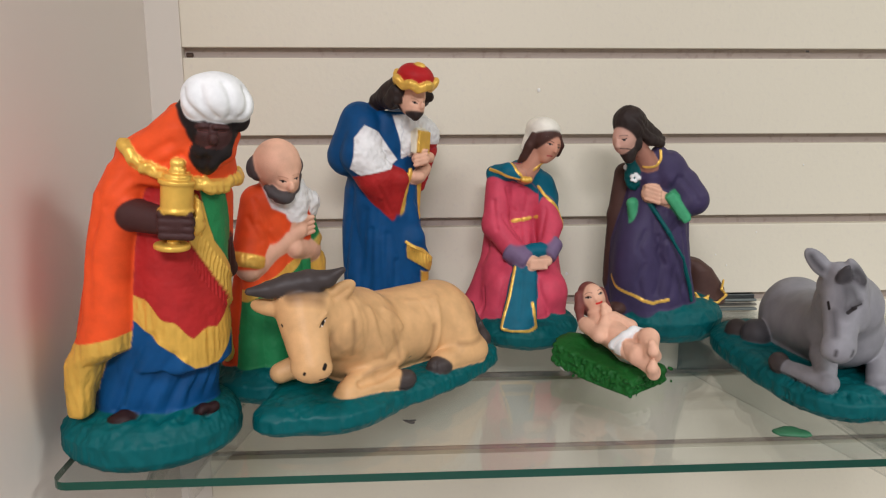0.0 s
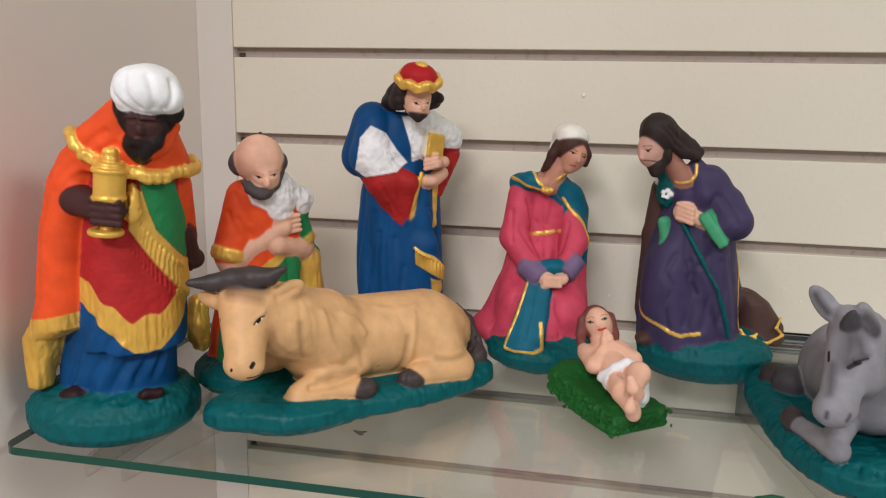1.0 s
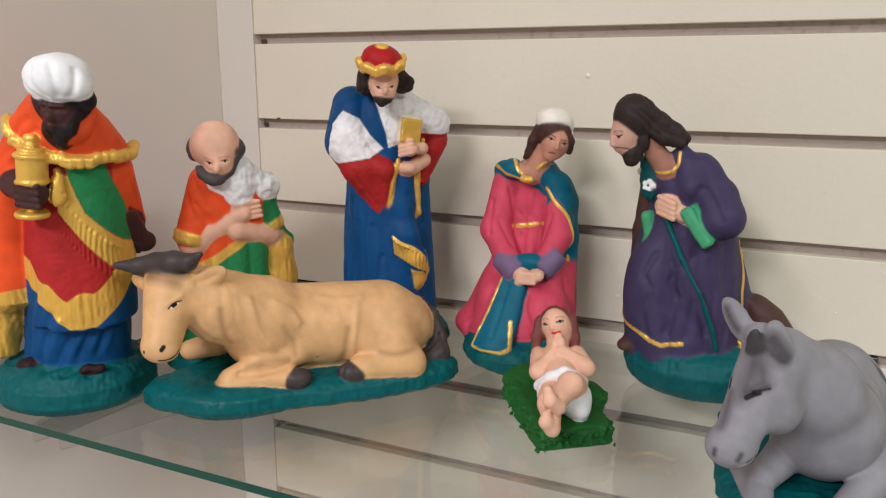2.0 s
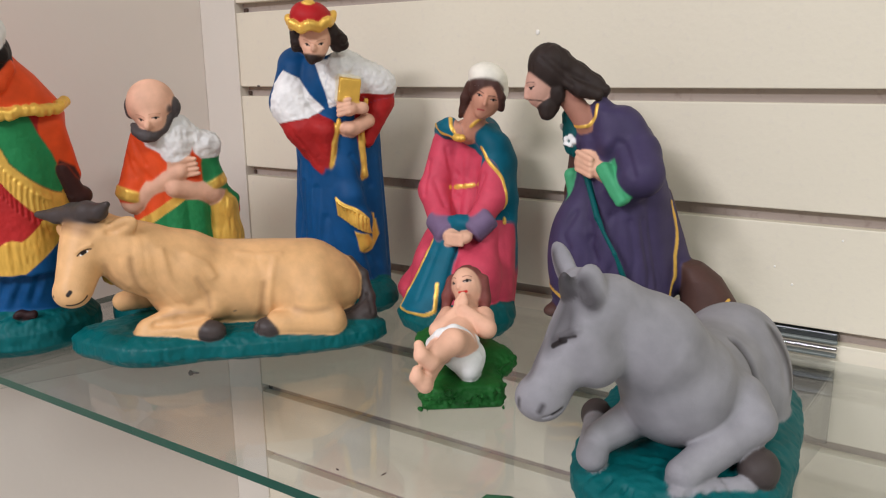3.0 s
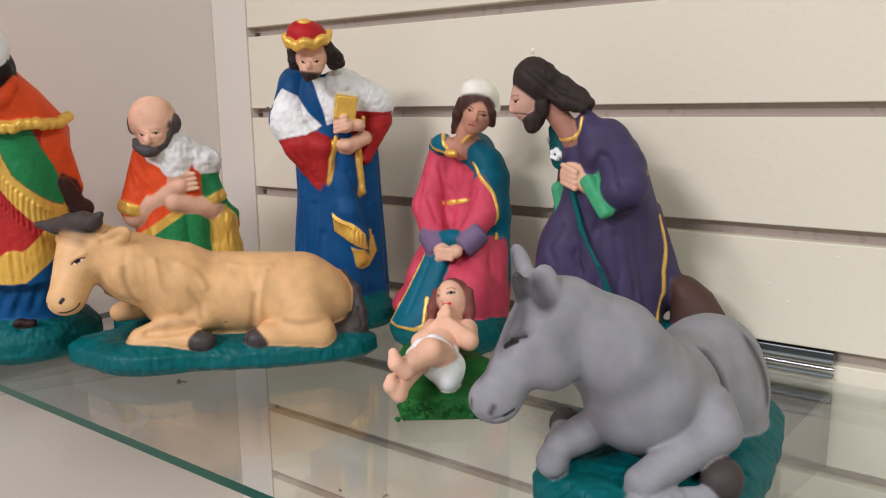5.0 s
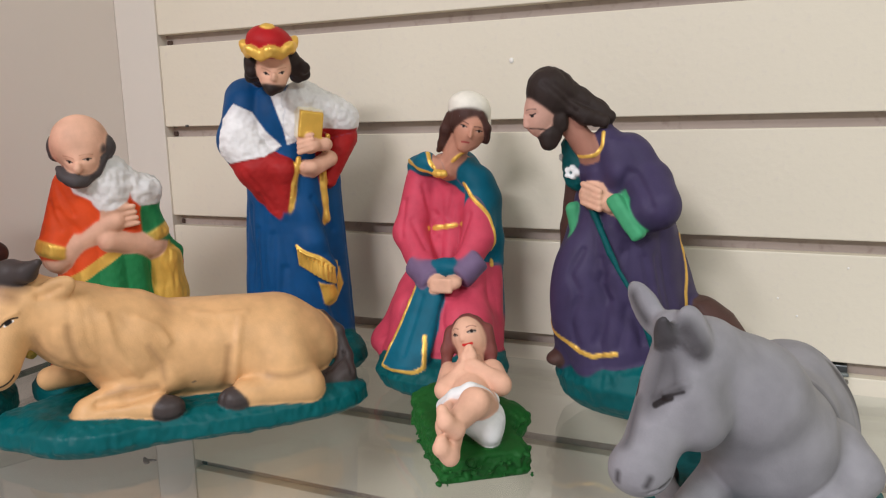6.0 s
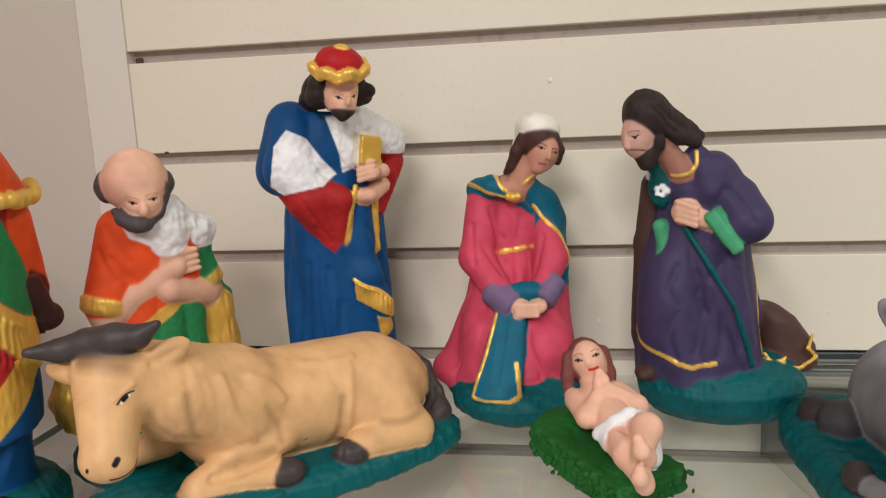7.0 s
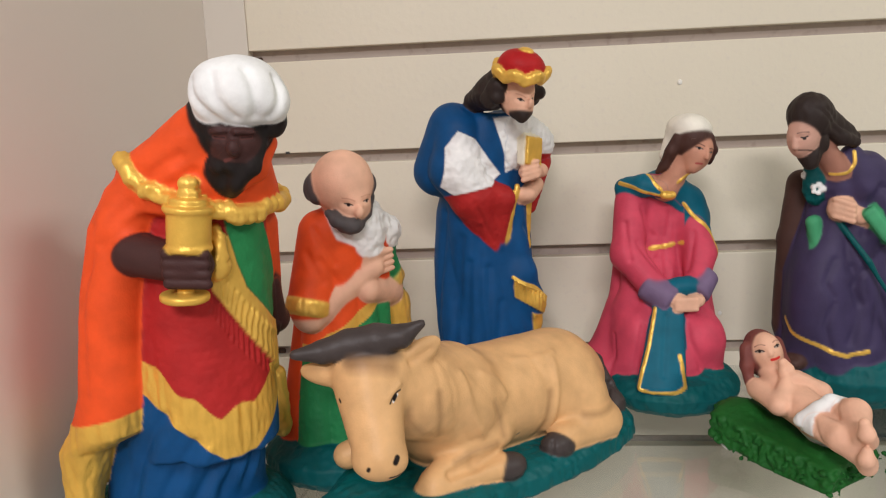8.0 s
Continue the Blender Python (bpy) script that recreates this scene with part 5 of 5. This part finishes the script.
def figure_infant():
    c = Clay(1.0)
    c.box((449, -211.5, 88), (30, 49, 12), 5, "moss", 2, (7, 0, 37))
    c.ball((420, -185, 97), (20, 18, 15), "moss", 8)
    c.ball((468, -186, 92), (18, 16, 12), "moss", 14)
    c.ball((410, -196, 82), (6, 8, 5), "white", 1)
    rnd = random.Random(4)
    for i in range(60):
        a, e = rnd.uniform(-1, 1), rnd.choice((-1, 1, 2))
        u, w = (30.5 * e, 48 * a) if e < 2 else (29 * a, 51.5)
        x, y = 450 + 0.8 * u + 0.6 * w, -213 + 0.6 * u - 0.8 * w
        c.ball((x, y, 80 + rnd.uniform(-2, 15)), rnd.uniform(0.8, 2.0), "moss", 1.5)
    # body
    c.ball((438, -175, 145), (14.2, 15, 18.5), "auburn", 2, (0, -14, 0))
    c.tube([(425, -180, 150), (424, -186, 138), (425, -190, 128)], [5, 4.5, 3.5], "auburn", 3)
    c.tube([(449, -172, 152), (453, -176, 138), (456, -180, 126)], [5, 5, 3.5], "auburn", 3)
    c.ball((439.5, -180.8, 147), (11.6, 12.3, 16), "skin", 1.5, (10, -14, 0))
    c.rod((441, -184, 136), (444, -192, 126), 8, 10, "skin", 4)
    c.rod((445, -196, 122), (460, -232, 116), 14, 14, "skin", 5)
    c.tube([(430, -195, 124), (437, -220, 121), (447, -206, 135)], [8, 7, 5], "skin", 2.5)
    c.tube([(459, -188, 127), (471, -204, 124), (452, -206, 136)], [8.5, 7.5, 5], "skin", 2.5)
    c.tube([(446, -206, 132), (446, -202, 140), (445, -198, 145)], [4.8, 4.4, 2.6], "skin", 1.2)
    c.tube([(450, -205, 133), (448.5, -201, 141), (446.5, -198, 146)], [4.8, 4.2, 2.4], "skin", 1.2)
    c.dent([(447.5, -210, 134), (446.5, -205, 141), (446, -200, 147)], 1.0, 0.8)
    c.ball((466, -229, 110), (16, 20, 13), "cloth", 3, (0, 0, 37))
    c.ball((474, -234, 104), (9, 15, 9), "cloth", 5, (0, 0, 25))
    c.tube([(444, -240, 118), (455, -243, 127), (464, -240, 131), (476, -232, 124)], [4, 4.5, 4.5, 4], "cloth", 3)
    c.tube([(455, -244, 117), (461, -266, 117), (469, -286, 110)], [10, 9, 6], "skin", 3)
    c.tube([(470, -236, 122), (473, -256, 130), (468, -280, 123)], [10, 9, 6.5], "skin", 4)
    c.tube([(469, -286, 107), (466, -291, 114), (466, -291, 119)], [6, 5, 3.6], "skin", 2)
    c.tube([(471, -281, 122), (467, -287, 129), (465, -287, 136)], [6, 5, 3.4], "skin", 2)
    for p in (((466, -248, 134), (471, -262, 124)), ((450, -252, 122), (455, -262, 112)), ((456, -250, 128), (463, -258, 121))):
        c.dent(p, 2.2, 1.0)
    # face
    c.ball((438.8, -192.5, 149.8), (1.7, 2.0, 2.3), "skin", 1.5)
    c.paint([(439.8, -193.5, 145.4), (443, -193.8, 145.6), (446, -192.6, 146.8)], 1.15, "lip", 0.6)
    for a, m, b in (((428.6, -187.6, 150.0), (431.8, -189.6, 151.8), (435, -190.6, 151.4)), ((441.6, -190.4, 154.2), (445.0, -189.4, 156.2), (448, -187, 155.6))):
        a, m, b = np.array(a), np.array(m), np.array(b)
        c.dent([a, b], 2.6, 0.7)
        c.paint([a + (b - a) * 0.15, b - (b - a) * 0.15], 1.1, "eye_white", 0.5)
        c.paint([m - (0, 0, 0.6), m - (0, 0, 0.9)], 1.25, "ink", 0.4)
        c.paint([a, m + (0, 0, 0.6), b], 0.45, "ink", 0.5)
        c.paint([a + (-0.5, 0.6, 3.6), m + (0, 0.8, 4.8), b + (0.6, 1.2, 3.8)], 0.3, "auburn", 0.8)
    c.patch([(443, -236, 124), (440, -248, 114), (447, -256, 112), (450, -250, 124), (458, -247, 129), (470, -246, 131), (480, -236, 126), (466, -234, 133)], "cloth", ["skin"], 0.8)
    return c.cast("infant_figurine", "painted plaster infant doll lying on a mossy green slab", "figurine", M_PLASTER, "nativity figures")


figure_king_with_cup()
figure_kneeling_king()
figure_king_with_book()
figure_kneeling_woman()
figure_kneeling_man()
figure_ox()
figure_donkey()
figure_infant()


# ---- small scraps and marks ----
def chip(name, x, y, z, w, d, h, turn, material, label, category, seed):
    """A small irregular flake lying on the shelf."""
    rnd = random.Random(seed)
    bm = bmesh.new()
    n = 14
    rings = []
    for k, (s, up) in enumerate(((0.86, 0.0), (1.0, 0.4), (0.92, 0.85), (0.5, 1.0))):
        row = []
        for i in range(n):
            a = 2 * math.pi * i / n
            r = s * (1 + 0.16 * math.sin(3 * a + seed) + 0.08 * math.sin(5 * a + 2 * seed))
            row.append(bm.verts.new((w * r * math.cos(a), d * r * math.sin(a), h * up * (1 + rnd.uniform(-0.15, 0.15) * (k > 0)))))
        rings.append(row)
    for a, b in zip(rings, rings[1:]):
        for i in range(n):
            bm.faces.new((a[i], a[(i + 1) % n], b[(i + 1) % n], b[i]))
    bm.faces.new(rings[0][::-1])
    bm.faces.new(rings[-1])
    ob = part(name, bm, material, None, smooth=True)
    ob.matrix_world = pose(x, y, z, 0, 0, turn)
    return tagged(ob, label, category)


M_FLAKE = surface("green_flake", srgb(44, 104, 70), 0.5, 0.25, 90, 0.2, 500)
M_CRUMB = surface("dark_crumb", srgb(70, 66, 62), 0.7, 0.2, 90, 0.2, 500)
M_BLOB = surface("paint_blob", srgb(238, 234, 226), 0.4, 0.04, 60, 0.1, 400)
chip("plaster_flake", 0.5655, -0.349, SHELF + 0.0003, 0.0155, 0.0085, 0.003, -14, M_FLAKE, "broken green painted plaster flake lying on the glass", "flake", 3)
chip("crumb", 0.251, -0.309, SHELF + 0.0003, 0.006, 0.0018, 0.0012, -35, M_CRUMB, "tiny dark curled scrap lying on the glass", "scrap", 5)
chip("crumb", 0.2535, -0.3065, SHELF + 0.0003, 0.0035, 0.0012, 0.001, 20, M_CRUMB, "tiny dark curled scrap lying on the glass", "scrap", 8)
blob = bmesh.new()
bmesh.ops.create_icosphere(blob, subdivisions=2, radius=0.0022)
blob = part("paint_blob", blob, M_BLOB, wall_back, smooth=True)
blob.matrix_world = Matrix.Translation((0.411, -0.0003, 0.352)) @ Matrix.Diagonal((1, 0.55, 1.2, 1))
for x, z, s in ((0.452, 0.128, 0.9), (0.690, 0.178, 0.4), (0.742, 0.262, 0.45), (0.655, 0.136, 0.45), (0.640, 0.150, 0.4)):
    extra = new("paint_blob", blob.data)
    extra.parent = wall_back
    extra.matrix_world = Matrix.Translation((x, -0.0003, z)) @ Matrix.Diagonal((s, 0.5 * s, 1.2 * s, 1))
mark = bmesh.new()
slab(mark, -0.0045, 0.0045, -0.0006, 0.0004, -0.0006, 0.0006, 0.0002, 1)
mark = part("scratch", mark, M_CRUMB, wall_back, "short dark scratch in the paint")
mark.matrix_world = Matrix.Translation((0.207, -0.0002, -0.176)) @ Matrix.Rotation(radians(-35), 4, "Y")
for x, z in ((0.733, 0.397), (0.031, 0.3005), (0.130, -0.192)):
    speck = new("scratch", mark.data)
    speck.parent = wall_back
    speck.matrix_world = Matrix.Translation((x, -0.0002, z)) @ Matrix.Diagonal((0.45, 1, 1.8, 1))
